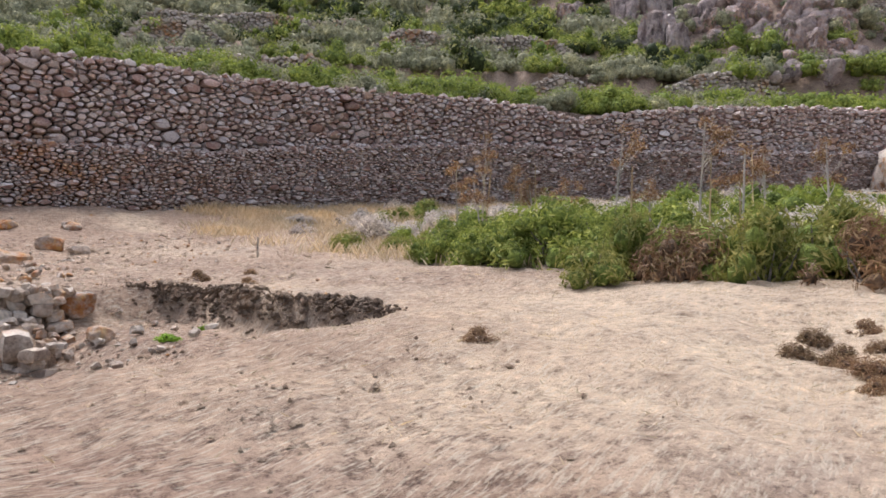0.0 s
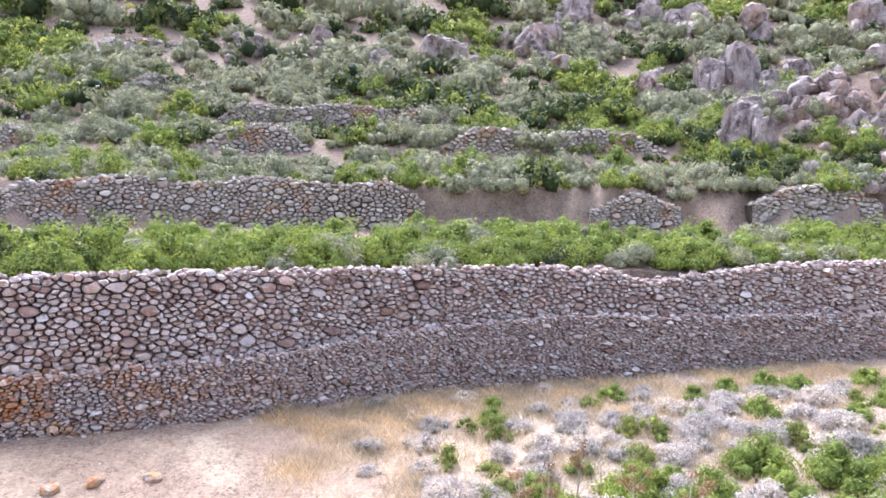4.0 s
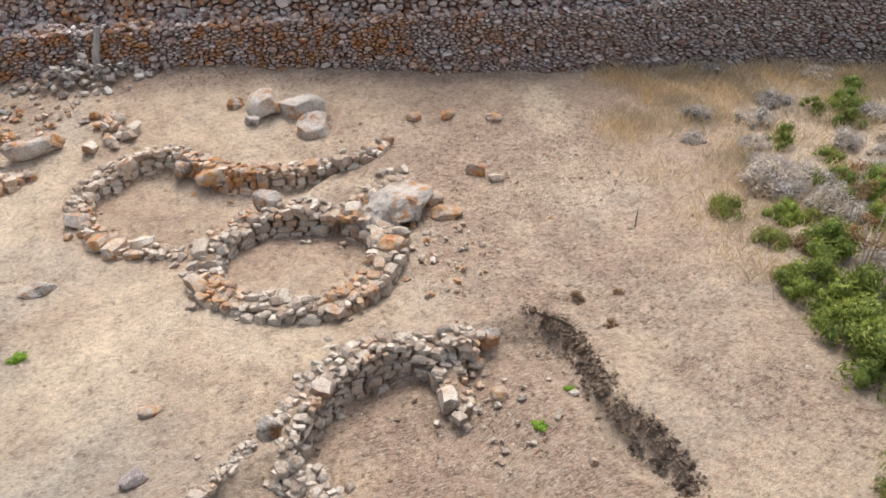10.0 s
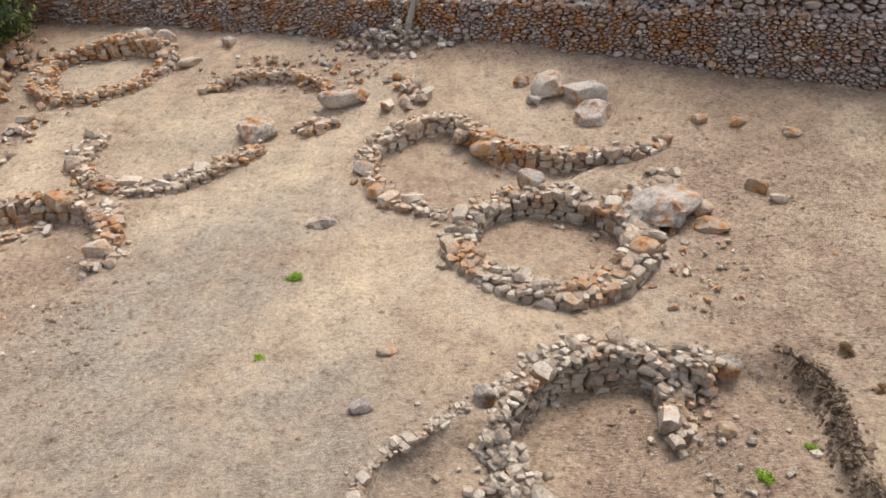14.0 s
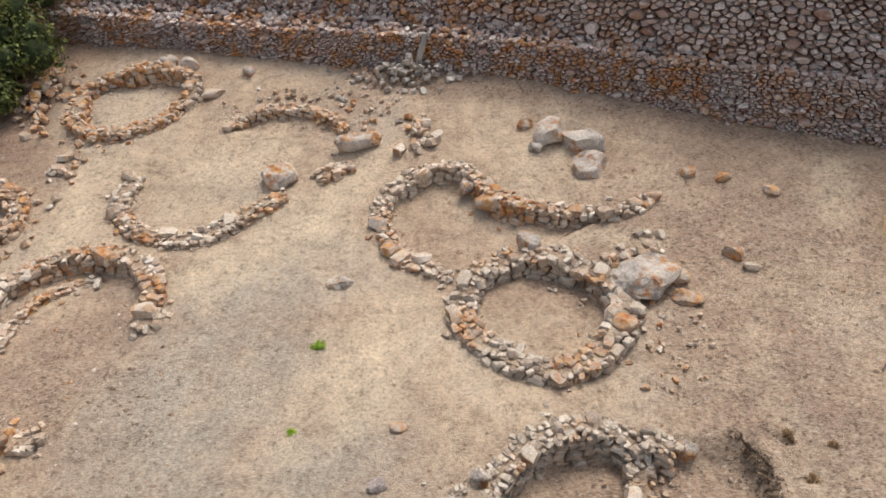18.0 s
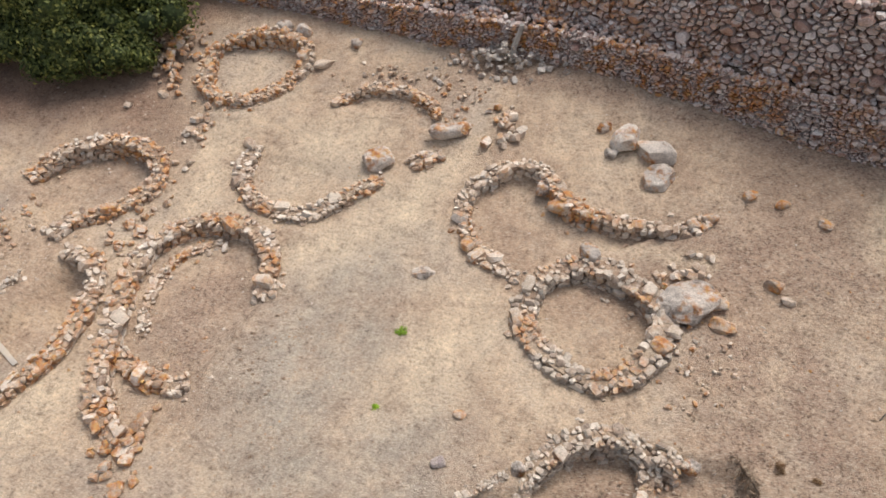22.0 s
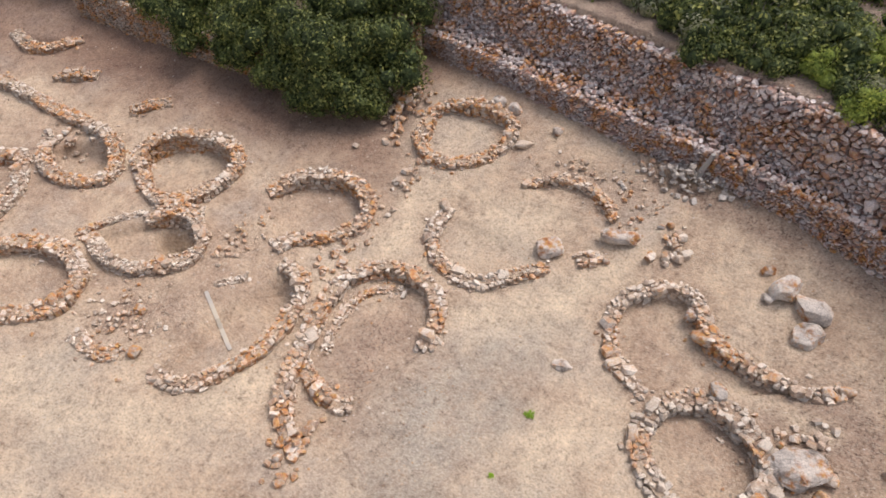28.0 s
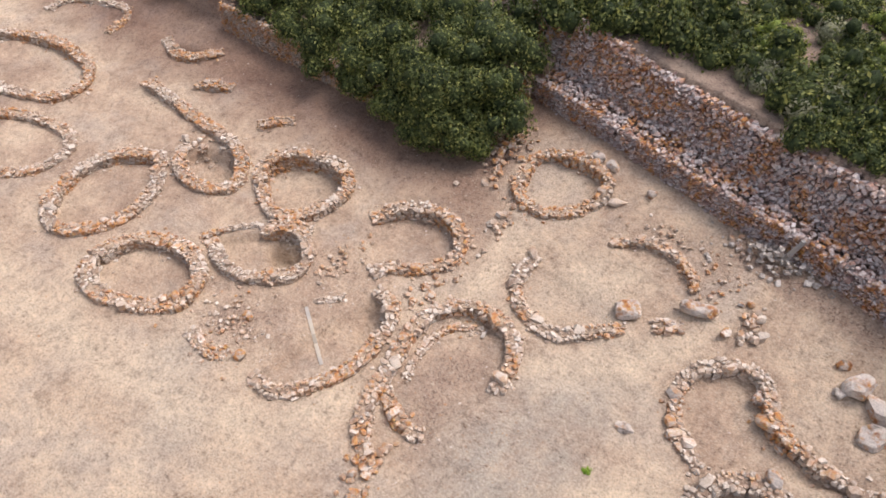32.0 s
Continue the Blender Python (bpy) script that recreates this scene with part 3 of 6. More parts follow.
PATHS = [
    ([(5.4, -9.0), (5.0, -12.5)], 1.9), ([(3.4, -10.4), (6.0, -9.6)], 1.5), ([(2.8, -9.9), (4.8, -9.4)], 1.1), ([(8.7, 2.6), (9.2, 4.0)], 0.5), ([(-1.2, -0.5), (-2.2, -2.4)], 0.9), ([(4.5, 1.9), (1.9, 2.3)], 0.3),
    ([(-6.0, 0.9), (-3.6, 2.6), (-2.4, 4.6)], 0.7), ([(-9.6, 2.4), (-10.0, 5.2)], 0.8), ([(-7.0, 4.6), (-5.4, 5.6)], 1.2), ([(-30, -8.5), (-22, -8.8), (-14, -7.4), (-11.4, -6.2), (-10.6, -4.2)], 1.1)]
STUBBLE = [([(11.5, -8.5), (17.0, -4.0), (20.0, -6.0)], 4.5, 0.8), ([(-2.0, -4.0), (-1.8, -7.5)], 1.5), ([(-4.3, 0.6), (-5.6, -2.4), (-4.2, -6.0)], 1.6), ([(-3.6, -1.6), (-5.2, -4.4)], 1.2), ([(-16.0, -7.0), (-14.0, -8.0)], 1.2)]
# rusty soil; the south hut floor line paints its shade, another darkens the wall foot
RUSTY_SHADED = [([(7.0, -6.0), (7.0, 3.0)], 3.0, 0.4), ([(0.8, -8.4), (1.3, -10.0)], 1.0), ([(7.0, -6.4), (7.4, -8.6)], 0.6), ([(9.5, 4.8), (5.0, 6.6), (1.0, 7.9), (-2.5, 8.5)], 0.4), ([(5.0, -0.4), (5.2, -3.2)], 1.1), ([(4.6, 2.2), (8.8, 2.0)], 2.0), ([(6.4, -0.6), (6.6, -4.4)], 1.0), ([(2.0, -4.4), (2.4, -6.6)], 1.0), ([(3.9, -4.6), (4.0, -6.8)], 0.7), ([(6.2, -5.6), (6.6, -7.0)], 0.7), ([(-15.6, -4.2), (-14.8, -3.8)], 1.0), ([(-8.2, -0.6), (-8.0, -3.0)], 0.7)]


def build_ground():
    xs, ys = axis_steps(-42, 26, 0.16, 420), axis_steps(-14, 13, 0.16, 420)
    gx, gy = np.meshgrid(xs, ys, indexing="ij")
    gz = height(gx.ravel(), gy.ravel())
    rng = np.random.default_rng(5)
    near = (np.abs(gx.ravel() + 5) < 36) & (np.abs(gy.ravel()) < 17)
    gz += np.where(near, rng.normal(0, 0.011, gz.shape), 0)
    nx, ny = len(xs), len(ys)
    idx = np.arange(nx * ny).reshape(nx, ny)
    faces = np.stack([idx[:-1, :-1], idx[1:, :-1], idx[1:, 1:], idx[:-1, 1:]], -1).reshape(-1, 4)
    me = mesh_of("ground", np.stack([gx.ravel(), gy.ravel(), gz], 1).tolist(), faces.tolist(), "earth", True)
    # the soil of the hillside is browner than the trampled dig
    me.materials.append(MAT["hill_earth"])
    fx, fy = gx.ravel(), gy.ravel()
    cover = np.zeros((nx * ny, 4), np.float32)
    cover[:, 3] = 1
    for k, spread in enumerate((PATHS, STUBBLE, RUSTY_SHADED)):
        for line, w, *share in spread:
            cover[:, k] = np.maximum(cover[:, k], near_line(fx, fy, line, w) * (share[0] if share else 1))
    me.color_attributes.new("cover", 'FLOAT_COLOR', 'POINT').data.foreach_set("color", cover.ravel())
    up = (behind(gx.ravel(), gy.ravel()) > 1.0).reshape(nx, ny)[:-1, :-1].ravel()
    me.polygons.foreach_set("material_index", up.astype(np.int32))
    return tagged(new("ground", me), "dry trampled tan earth sloping up to the terraces", "ground", kind="structure")


build_ground()


# ---- dry-stone terrace walls ----
def line_frames(line):
    p = np.array(line)
    t = np.gradient(p, axis=0)
    t /= np.linalg.norm(t, axis=1, keepdims=True)
    return p, t, np.stack([t[:, 1], -t[:, 0]], 1)


def fitted_cells(length, lo, hi, size_at, rng, flat=1.7):
    """Closely fitted outlines over a strip (u, z): darts of uneven reach, each cell cut by its neighbours."""
    pts, rad, grid, g = [], [], {}, 0.56
    tries = int(length * (hi - lo) / float(np.mean(size_at(np.linspace(0, length, 50)))) ** 2 * 26)
    us, zs, ks = rng.uniform(0, length, tries), rng.uniform(lo, hi, tries), rng.random(tries)
    sizes = size_at(us)
    for u, z, k, s in zip(us, zs, ks, sizes):
        r = s * (0.3 if k < 0.55 else 0.5 if k < 0.85 else 0.88)
        y = z * flat
        i, j = int(u // g), int(y // g)
        if all((u - pts[q][0]) ** 2 + (y - pts[q][1]) ** 2 > (r + rad[q]) ** 2 for a in (-1, 0, 1) for bb in (-1, 0, 1) for q in grid.get((i + a, j + bb), ())):
            grid.setdefault((i, j), []).append(len(pts))
            pts.append((u, y))
            rad.append(r)
    cells = []
    for n, ((u, y), r) in enumerate(zip(pts, rad)):
        i, j = int(u // g), int(y // g)
        near = [q for a in (-1, 0, 1) for bb in (-1, 0, 1) for q in grid.get((i + a, j + bb), ()) if q != n]
        m = r * 2.2
        poly = [(-m, -m), (m, -m), (m, m), (-m, m)]
        for q in near:
            dx, dy = pts[q][0] - u, pts[q][1] - y
            dd = dx * dx + dy * dy
            lim = (dd + r * r - rad[q] ** 2) / 2
            out = []
            for (ax, ay), (bx, by) in zip(poly, poly[1:] + poly[:1]):
                fa, fb = ax * dx + ay * dy - lim, bx * dx + by * dy - lim
                if fa <= 0:
                    out.append((ax, ay))
                if (fa < 0 < fb) or (fb < 0 < fa):
                    t = fa / (fa - fb)
                    out.append((ax + (bx - ax) * t, ay + (by - ay) * t))
            poly = out
            if len(poly) < 3:
                break
        if len(poly) >= 3:
            cells.append((u, y / flat, r, np.array(poly) / (1, flat)))
    return cells


def face_stones(line, foot, top, size, rng, lean, flat):
    """Stones of one wall face as (corners, faces, x of the middle): fitted outlines with bulging fronts."""
    p, t, n = line_frames(line)
    s = np.r_[0, np.cumsum(np.hypot(*np.diff(p, axis=0).T))]
    sizes = np.broadcast_to(np.asarray(size, float), (len(p),))
    out = []
    for u, z, r, poly in fitted_cells(s[-1], min(foot) - 0.1, max(top) + 0.1, lambda q: np.interp(q, s, sizes), rng, flat):
        f, tp = np.interp(u, s, foot), np.interp(u, s, top)
        if not f - 0.12 < z < tp - 0.7 * r:
            continue
        a, bb = poly * 0.83 + np.roll(poly, -1, 0) * 0.17, poly * 0.17 + np.roll(poly, -1, 0) * 0.83
        ring = np.empty((2 * len(poly), 2))
        ring[0::2], ring[1::2] = a, bb
        if len(ring) > 16:
            ring = ring[::2]
        k = len(ring)
        mid = ring.mean(0)
        rel = ring - mid
        joint = 0.99 - 0.09 * rng.random()
        bulge = r * rng.uniform(0.5, 1.0)
        tilt = rng.normal(0, 0.32, 2)
        off = rng.normal(0, 0.035)
        front = rel * (rng.uniform(0.62, 0.82) + rng.normal(0, 0.07, (k, 1)))
        uv = np.vstack([rel * joint, front, [[0, 0]]])
        w = np.r_[np.full(k, -0.17), front @ tilt + off + bulge * 0.6 + rng.normal(0, 0.012, k), off + bulge * 0.85]
        uu, zz = u + mid[0] + uv[:, 0], z + mid[1] + uv[:, 1]
        back = np.interp(uu, s, lean) * (zz - f)
        v = np.stack([np.interp(uu, s, p[:, 0]) + np.interp(uu, s, n[:, 0]) * (w - back), np.interp(uu, s, p[:, 1]) + np.interp(uu, s, n[:, 1]) * (w - back), zz], 1)
        fs = [(i, (i + 1) % k, k + (i + 1) % k, k + i) for i in range(k)] + [(k + i, k + (i + 1) % k, 2 * k) for i in range(k)]
        out.append((v, fs, float(v[-1, 0])))
    return out


def join_cells(name, cells, mat, parent):
    vs, fs, base = [], [], 0
    for v, f, _ in cells:
        vs.append(v)
        fs += [tuple(i + base for i in q) for q in f]
        base += len(v)
    ob = new(name, mesh_of(name, np.concatenate(vs), fs, mat, "crisp"))
    ob.parent, ob.location = parent, -parent.location
    return tagged(ob, kind="stuff")


def join_stones(name, rows, mat, parent, label=""):
    """All these stones as one mesh."""
    verts, faces, base = [], [], 0
    quads = np.array(CUBE_F)
    for place, turn, scl, k in rows:
        m = np.array(Euler(turn).to_matrix())
        verts.append((SHAPES[k] * scl) @ m.T + place)
        faces.append(quads + base)
        base += 26
    me = mesh_of(name, np.concatenate(verts).tolist(), np.concatenate(faces).tolist(), mat, "crisp")
    ob = new(name, me)
    ob.parent = parent
    ob.location = -parent.location
    return tagged(ob, label, kind="stuff")


def stone_parts(rows, mat, parent):
    for place, turn, scl, k in rows:
        piece("stone", STONES[mat][k], parent, place, turn, scl)


def wall_core(line, foot, top, parent, thick=0.6, inset=0.22, lean=0.08):
    """The packed earth and rubble behind a face."""
    p, t, n = line_frames(line)
    vs, fs = [], []
    for i in range(len(p)):
        lo = p[i] - n[i] * inset
        hi = p[i] - n[i] * (inset + lean[i] * (top[i] - foot[i]))
        back = hi - n[i] * thick
        vs += [(*lo, foot[i] - 0.3), (*hi, top[i] - 0.12), (*back, top[i] - 0.12), (*back, foot[i] - 0.3)]
    for i in range(len(p) - 1):
        a, b = 4 * i, 4 * i + 4
        for k in range(4):
            fs.append((a + k, b + k, b + (k + 1) % 4, a + (k + 1) % 4))
    e = 4 * (len(p) - 1)
    fs += [(0, 1, 2, 3), (e + 3, e + 2, e + 1, e)]
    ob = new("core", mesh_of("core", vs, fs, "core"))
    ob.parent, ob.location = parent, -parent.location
    return ob


def terrace_wall(name, label, line, foot, top, size, mat, seed, lean=0.08, near=None, thick=0.6, backs=(0.1, 0.3, 0.5), flat=1.65):
    rng = np.random.default_rng(seed)
    w = empty(name, (float(line[0][0]), float(line[0][1]), float(foot[0])), label, "stone wall", kind="structure")
    lean = np.broadcast_to(np.asarray(lean, float), (len(line),))
    sizes = np.broadcast_to(np.asarray(size, float), (len(line),))
    wall_core(line, foot, top, w, thick, lean=lean)
    cells = face_stones(line, foot, top, size, rng, lean, flat)
    some = [q for q in cells if near and near[0] < q[2] < near[1]][:300]
    keep = {id(q) for q in some}
    for v, f, _ in some:
        c = v.mean(0)
        piece("stone", mesh_of("stone", v - c, f, mat, "crisp"), w, c)
    join_cells("rubble", [q for q in cells if id(q) not in keep], mat, w)
    # capping stones
    rows = []
    p, t, n = line_frames(line)
    for i in range(0, len(p)):
        for back in backs:
            if rng.random() < 0.75:
                o = lean[i] * (top[i] - foot[i]) + back + rng.normal(0, 0.05)
                k = min(sizes[i], 0.2) * rng.uniform(0.8, 1.5)
                rows.append(((p[i][0] - n[i][0] * o + rng.normal(0, 0.06), p[i][1] - n[i][1] * o, top[i] - 0.09 + rng.normal(0, 0.045)), (rng.normal(0, 0.2), rng.normal(0, 0.2), rng.uniform(0, 6)), (k, k * 0.8, k * 0.6), int(rng.integers(0, 24))))
    if len(backs) > 3:
        for i in range(len(p)):
            for _ in range(9 if p[i][0] < 4 else 3):
                o, k = rng.uniform(0.3, 1.25), sizes[i] * rng.uniform(0.7, 1.5)
                rows.append(((p[i][0] - n[i][0] * o + rng.normal(0, 0.08), p[i][1] - n[i][1] * o + rng.normal(0, 0.08), top[i] - 0.06 + 0.24 * max(o - 0.35, 0) + rng.normal(0, 0.03)), tuple(rng.normal(0, 0.3, 2)) + (rng.uniform(0, 6),), (k, k * 0.85, k * 0.65), int(rng.integers(0, 24))))
    join_stones("capping", rows, mat, w)
    return w


def along(line, table):
    """Values of a table (x, value) along a line, by x."""
    xs, vs = zip(*table)
    return np.interp(np.array(line)[:, 0], xs, vs)


east = [(-20.0, 13.6), (-16.5, 12.4)] + [q for q in FOOT if q[0] >= -13.4]
low_line = rounded(east[:-1], 0.25, 3)
low_foot = height(low_line[:, 0], low_line[:, 1], np.full(len(low_line), -1.0)) + smooth(-low_line[:, 0], 13.3, 14.5) * 0.8
low_top = along(low_line, [(-13, 2.65), (-8, 2.6), (0, 2.75), (6, 2.95), (12, 3.05), (16, 3.5), (20, 3.75), (24, 3.7), (36, 3.9)])
terrace_wall("wall_lower_tier", "long dry-stone retaining wall of small grey-brown stones with orange lichen", low_line, low_foot, low_top, 0.175, "wall_stone", 11, near=(5.5, 8.2), thick=1.3, backs=(0.1, 0.26, 0.42, 0.6, 0.78, 0.95), flat=2.0)
_, _, low_n = line_frames(low_line)
up_line = low_line - low_n * (0.95 - 0.45 * smooth(low_line[:, 0], -4, 6))[:, None]
up_lean = 0.33 - 0.21 * smooth(low_line[:, 0], -4, 6)
up_top = along(up_line, [(-13, 4.95), (-8, 4.6), (-3, 4.6), (1, 4.9), (6, 5.3), (14, 5.35), (20, 5.35), (21.6, 5.2), (22.6, 4.85), (23.6, 5.05), (26, 5.45), (30, 5.6)])
upper = terrace_wall("wall_upper_tier", "upper tier of a dry-stone retaining wall, large rounded lava stones", up_line, low_top - 0.45, up_top, 0.19 + 0.08 * smooth(low_line[:, 0], -4, 2) - 0.03 * smooth(low_line[:, 0], 11, 15), "wall_stone", 12, lean=up_lean, near=(3.5, 8.5), thick=0.8)
# loose rubble lying on the leaning west stretch of the upper tier
rng = np.random.default_rng(14)
rows = []
for i in range(len(up_line)):
    if up_lean[i] < 0.2:
        continue
    for z in rng.uniform(low_top[i] - 0.2, up_top[i] - 0.1, 15):
        o, k = up_lean[i] * (z - low_top[i] + 0.45) - 0.07 + rng.normal(0, 0.02), rng.uniform(0.1, 0.25)
        rows.append(((up_line[i][0] - low_n[i][0] * o + rng.normal(0, 0.1), up_line[i][1] - low_n[i][1] * o, z), tuple(rng.normal(0, 0.4, 2)) + (rng.uniform(0, 6),), (k, k * 0.85, k * 0.65), int(rng.integers(0, 24))))
join_stones("loose_rubble", rows, "wall_stone", upper)
west_line = rounded(FOOT[2:7], 0.4, 2)
west_foot = height(west_line[:, 0], west_line[:, 1], np.full(len(west_line), -1.0))
terrace_wall("wall_west", "low orange-lichened dry-stone wall under overhanging shrubs", west_line, west_foot, west_foot + 1.5, 0.17, "orange_stone", 13)


def tier_wall(q, u0, u1, top, tall, seed, size=0.32):
    """A stretch of hillside terrace wall; u runs along the slope."""
    r = math.sqrt(0.5)
    line = rounded([(q * r + u * r, q * r - u * r) for u in np.linspace(u0, u1, 6)], 0.3, 1)
    rng = np.random.default_rng(seed)
    line = line + 0.25 * np.stack([np.sin(line[:, 0] * 0.8 + seed), np.cos(line[:, 0] * 0.7)], 1) * r
    tp = np.array([top] * len(line)) + 0.15 * np.sin(np.arange(len(line)) * 0.3 + seed)
    ends = np.minimum(np.arange(len(line)), np.arange(len(line))[::-1])
    tp = tp - np.clip(6 - ends, 0, 6) * 0.17
    terrace_wall("hill_wall", "ruined grey dry-stone terrace wall on the hillside", line, tp - tall, tp, size, "grey_stone", seed, thick=0.5)


# q, from u, to u, top, height, stone size
TIERS = [(23.55, -9.5, 9.4, 8.85, 2.3, 0.3), (23.55, 17.2, 21.4, 8.6, 2.0, 0.27), (31.8, -2.9, 3.8, 12.5, 1.7, 0.34), (32.0, 11.0, 24.2, 12.6, 1.7, 0.34), (37.4, -3.2, 12.4, 14.8, 1.4, 0.34), (43.0, -11.0, -6.0, 17.9, 1.1, 0.38), (34.3, 36.0, 48.0, 17.6, 1.3, 0.3), (23.55, 25.3, 31.5, 9.0, 2.4, 0.34), (31.8, -15.0, -10.9, 12.5, 1.7, 0.34), (37.6, -18.0, -14.3, 14.7, 1.2, 0.38), (54.0, -22.0, -8.0, 23.3, 1.6, 0.5)]
for i, (q, u0, u1, top, tall, size) in enumerate(TIERS):
    tier_wall(q, u0, u1, top, tall, 21 + i, size)


# ---- the round huts ----
def head_stones(p, t, n, s, top, width, size, rng):
    """Stones packed over the broad uneven wall head, as (place, turn, scale, shape)."""
    out = []
    for u, v, r, _ in fitted_cells(s[-1], -width / 2, width / 2, lambda q: np.full(np.shape(q), size), rng, 1.0):
        if rng.random() < 0.06:
            continue
        x, y, z, nx, ny, tx, ty = (np.interp(u, s, col) for col in (p[:, 0], p[:, 1], top, n[:, 0], n[:, 1], t[:, 0], t[:, 1]))
        v = min(max(v, -width / 2 + 0.6 * r), width / 2 - 0.6 * r)
        long, flat = rng.uniform(1.0, 1.45), rng.uniform(0.6, 0.95)
        edge = max(abs(v) + r - width / 2, 0)
        yaw = math.atan2(ty, tx) + rng.choice((0, math.pi / 2)) + rng.normal(0, 0.35)
        out.append(((x + nx * v, y + ny * v, z - 0.25 * edge + r * (flat - 0.75) + rng.normal(0, 0.025)), (rng.normal(0, 0.2), rng.normal(0, 0.2), yaw), (2.3 * r * long, 2.3 * r / long ** 0.4, 2.2 * r * flat), int(rng.integers(0, 24))))
    return out


def course_stones(face, lo, hi, size, rng):
    """Flat stones laid in courses up one face, as (place, turn, scale, shape)."""
    p, t, n = line_frames(face)
    s = np.r_[0, np.cumsum(np.hypot(*np.diff(p, axis=0).T))]
    out, up = [], 0.0
    while up < float(np.max(hi - lo)):
        h = size * rng.uniform(0.5, 0.85)
        u = rng.uniform(0, size)
        while u < s[-1]:
            l = size * rng.uniform(0.7, 1.9)
            m = u + l / 2
            u += l
            x, y, z, top, nx, ny, tx, ty = (np.interp(m, s, col) for col in (p[:, 0], p[:, 1], lo, hi, n[:, 0], n[:, 1], t[:, 0], t[:, 1]))
            if z + up + h * 0.6 > top or m > s[-1]:
                continue
            k, o, lean = h * rng.uniform(0.95, 1.35), rng.normal(-0.06, 0.03), 0.1 * up
            out.append(((x + nx * (o - lean), y + ny * (o - lean), z + up + h / 2), (rng.normal(0, 0.1), rng.normal(0, 0.1), math.atan2(ty, tx) + rng.normal(0, 0.14)), (l * 1.12, rng.uniform(0.18, 0.28), k * 1.12), int(rng.choice((4, 5, 6, 7, 12, 13, 15, 16, 17, 18)))))
        up += h * 0.95
    return out


def ruined_hut(label, line, rise, deep, width, size, closed, seed, mat="hut_stone"):
    """A low ring of laid stones round a sunken floor: two faces and a rubble head over an earth core."""
    rng = np.random.default_rng(seed)
    path = rounded(line, 0.12, 3, closed)
    p, t, n = line_frames(path)
    s = np.r_[0, np.cumsum(np.hypot(*np.diff(p, axis=0).T))]
    wob = 1 + 0.1 * np.sin(s * 1.7 + seed) + 0.07 * np.sin(s * 4.1 + 3 * seed)
    sides = {k: height(*(p + n * k * (width / 2 + 0.1)).T) for k in (1, -1)}
    out = np.maximum(sides[1], sides[-1])
    raw, run = out, np.ones(11) / 11
    ends = (out[-6:-1], out[1:6]) if closed else (np.full(5, out[0]), np.full(5, out[-1]))
    out = np.convolve(np.r_[ends[0], out, ends[1]], run, 'valid')
    rise, size = rise * 0.74, size * (0.77 if p[:, 0].mean() > -13 else 0.66)
    tall = rise * (1 + 0.18 * np.sin(s * 1.1 + seed) + 0.12 * np.sin(s * 2.7 + 2 * seed))
    if not closed:
        tall *= 0.35 + 0.65 * smooth(np.minimum(s, s[-1] - s), 0, 0.8)
    top = out + tall - 0.04
    if not closed:
        foot = raw + 0.06
        top = foot + (top - foot) * smooth(np.minimum(s, s[-1] - s), -0.05, 0.8)
    w = empty("stone_hut", (float(p[0][0]), float(p[0][1]), float(out[0])), label, "hut ruin", "stone hut ruins")
    vs, fs = [], []
    for i in range(0, len(p), 2):
        for side, up in ((1, 0), (0.85, 1), (-0.85, 1), (-1, 0)):
            q = p[i] + n[i] * side * (width / 2 - 0.12)
            vs.append((q[0], q[1], top[i] + 0.005 if up else out[i] - deep - 0.4))
    for i in range(len(vs) // 4 - 1):
        a, b = 4 * i, 4 * i + 4
        fs += [(a + k, b + k, b + k + 1, a + k + 1) for k in range(3)]
    fs += [(0, 1, 2, 3), tuple(range(len(vs) - 1, len(vs) - 5, -1))]
    core = new("core", mesh_of("core", vs, fs, "hut_core"))
    core.parent, core.location = w, -w.location
    rows = head_stones(p, t, n * wob[:, None], s, top, width, size, rng)
    for side in (1, -1):
        face = (p + n * side * (width / 2 * wob - 0.03)[:, None])[::side]
        lo, hi = (sides[side] - 0.05)[::side], top[::side]
        if float(np.max(hi - lo)) > 0.1:
            rows += course_stones(face, lo, hi, size, rng)
    rng.shuffle(rows)
    rows = [(q[0], q[1], q[2], int(q[3])) for q in rows]
    some = 240 if p[:, 0].mean() > -12.5 else 130
    stone_parts(rows[:some], mat, w)
    if len(rows) > some:
        join_stones("rubble_fill", rows[some:], mat, w)
    # loose stones lying on the head and fallen at the foot
    rows = []
    for _ in range(int(s[-1] * 7)):
        u, on = rng.uniform(0, s[-1]), rng.random() < 0.6
        o = rng.uniform(-0.45, 0.45) * width if on else rng.choice((-1, 1)) * (width / 2 + rng.gamma(1.5, 0.09))
        x, y, nx, ny, tp = (np.interp(u, s, col) for col in (p[:, 0], p[:, 1], n[:, 0], n[:, 1], top))
        k = size * rng.uniform(0.25, 0.95)
        x, y = x + nx * o, y + ny * o
        z = tp + 0.02 + k * 0.16 if on else ground_z(x, y) + k * 0.12
        rows.append(((x, y, z), tuple(rng.normal(0, 0.3, 2)) + (rng.uniform(0, 6.28),), (k * 1.15, k * 0.9, k * 0.6), int(rng.integers(0, 24))))
    join_stones("loose_rubble", rows, mat, w)
    return w


for hut in HUTS:
    ruined_hut(*hut)


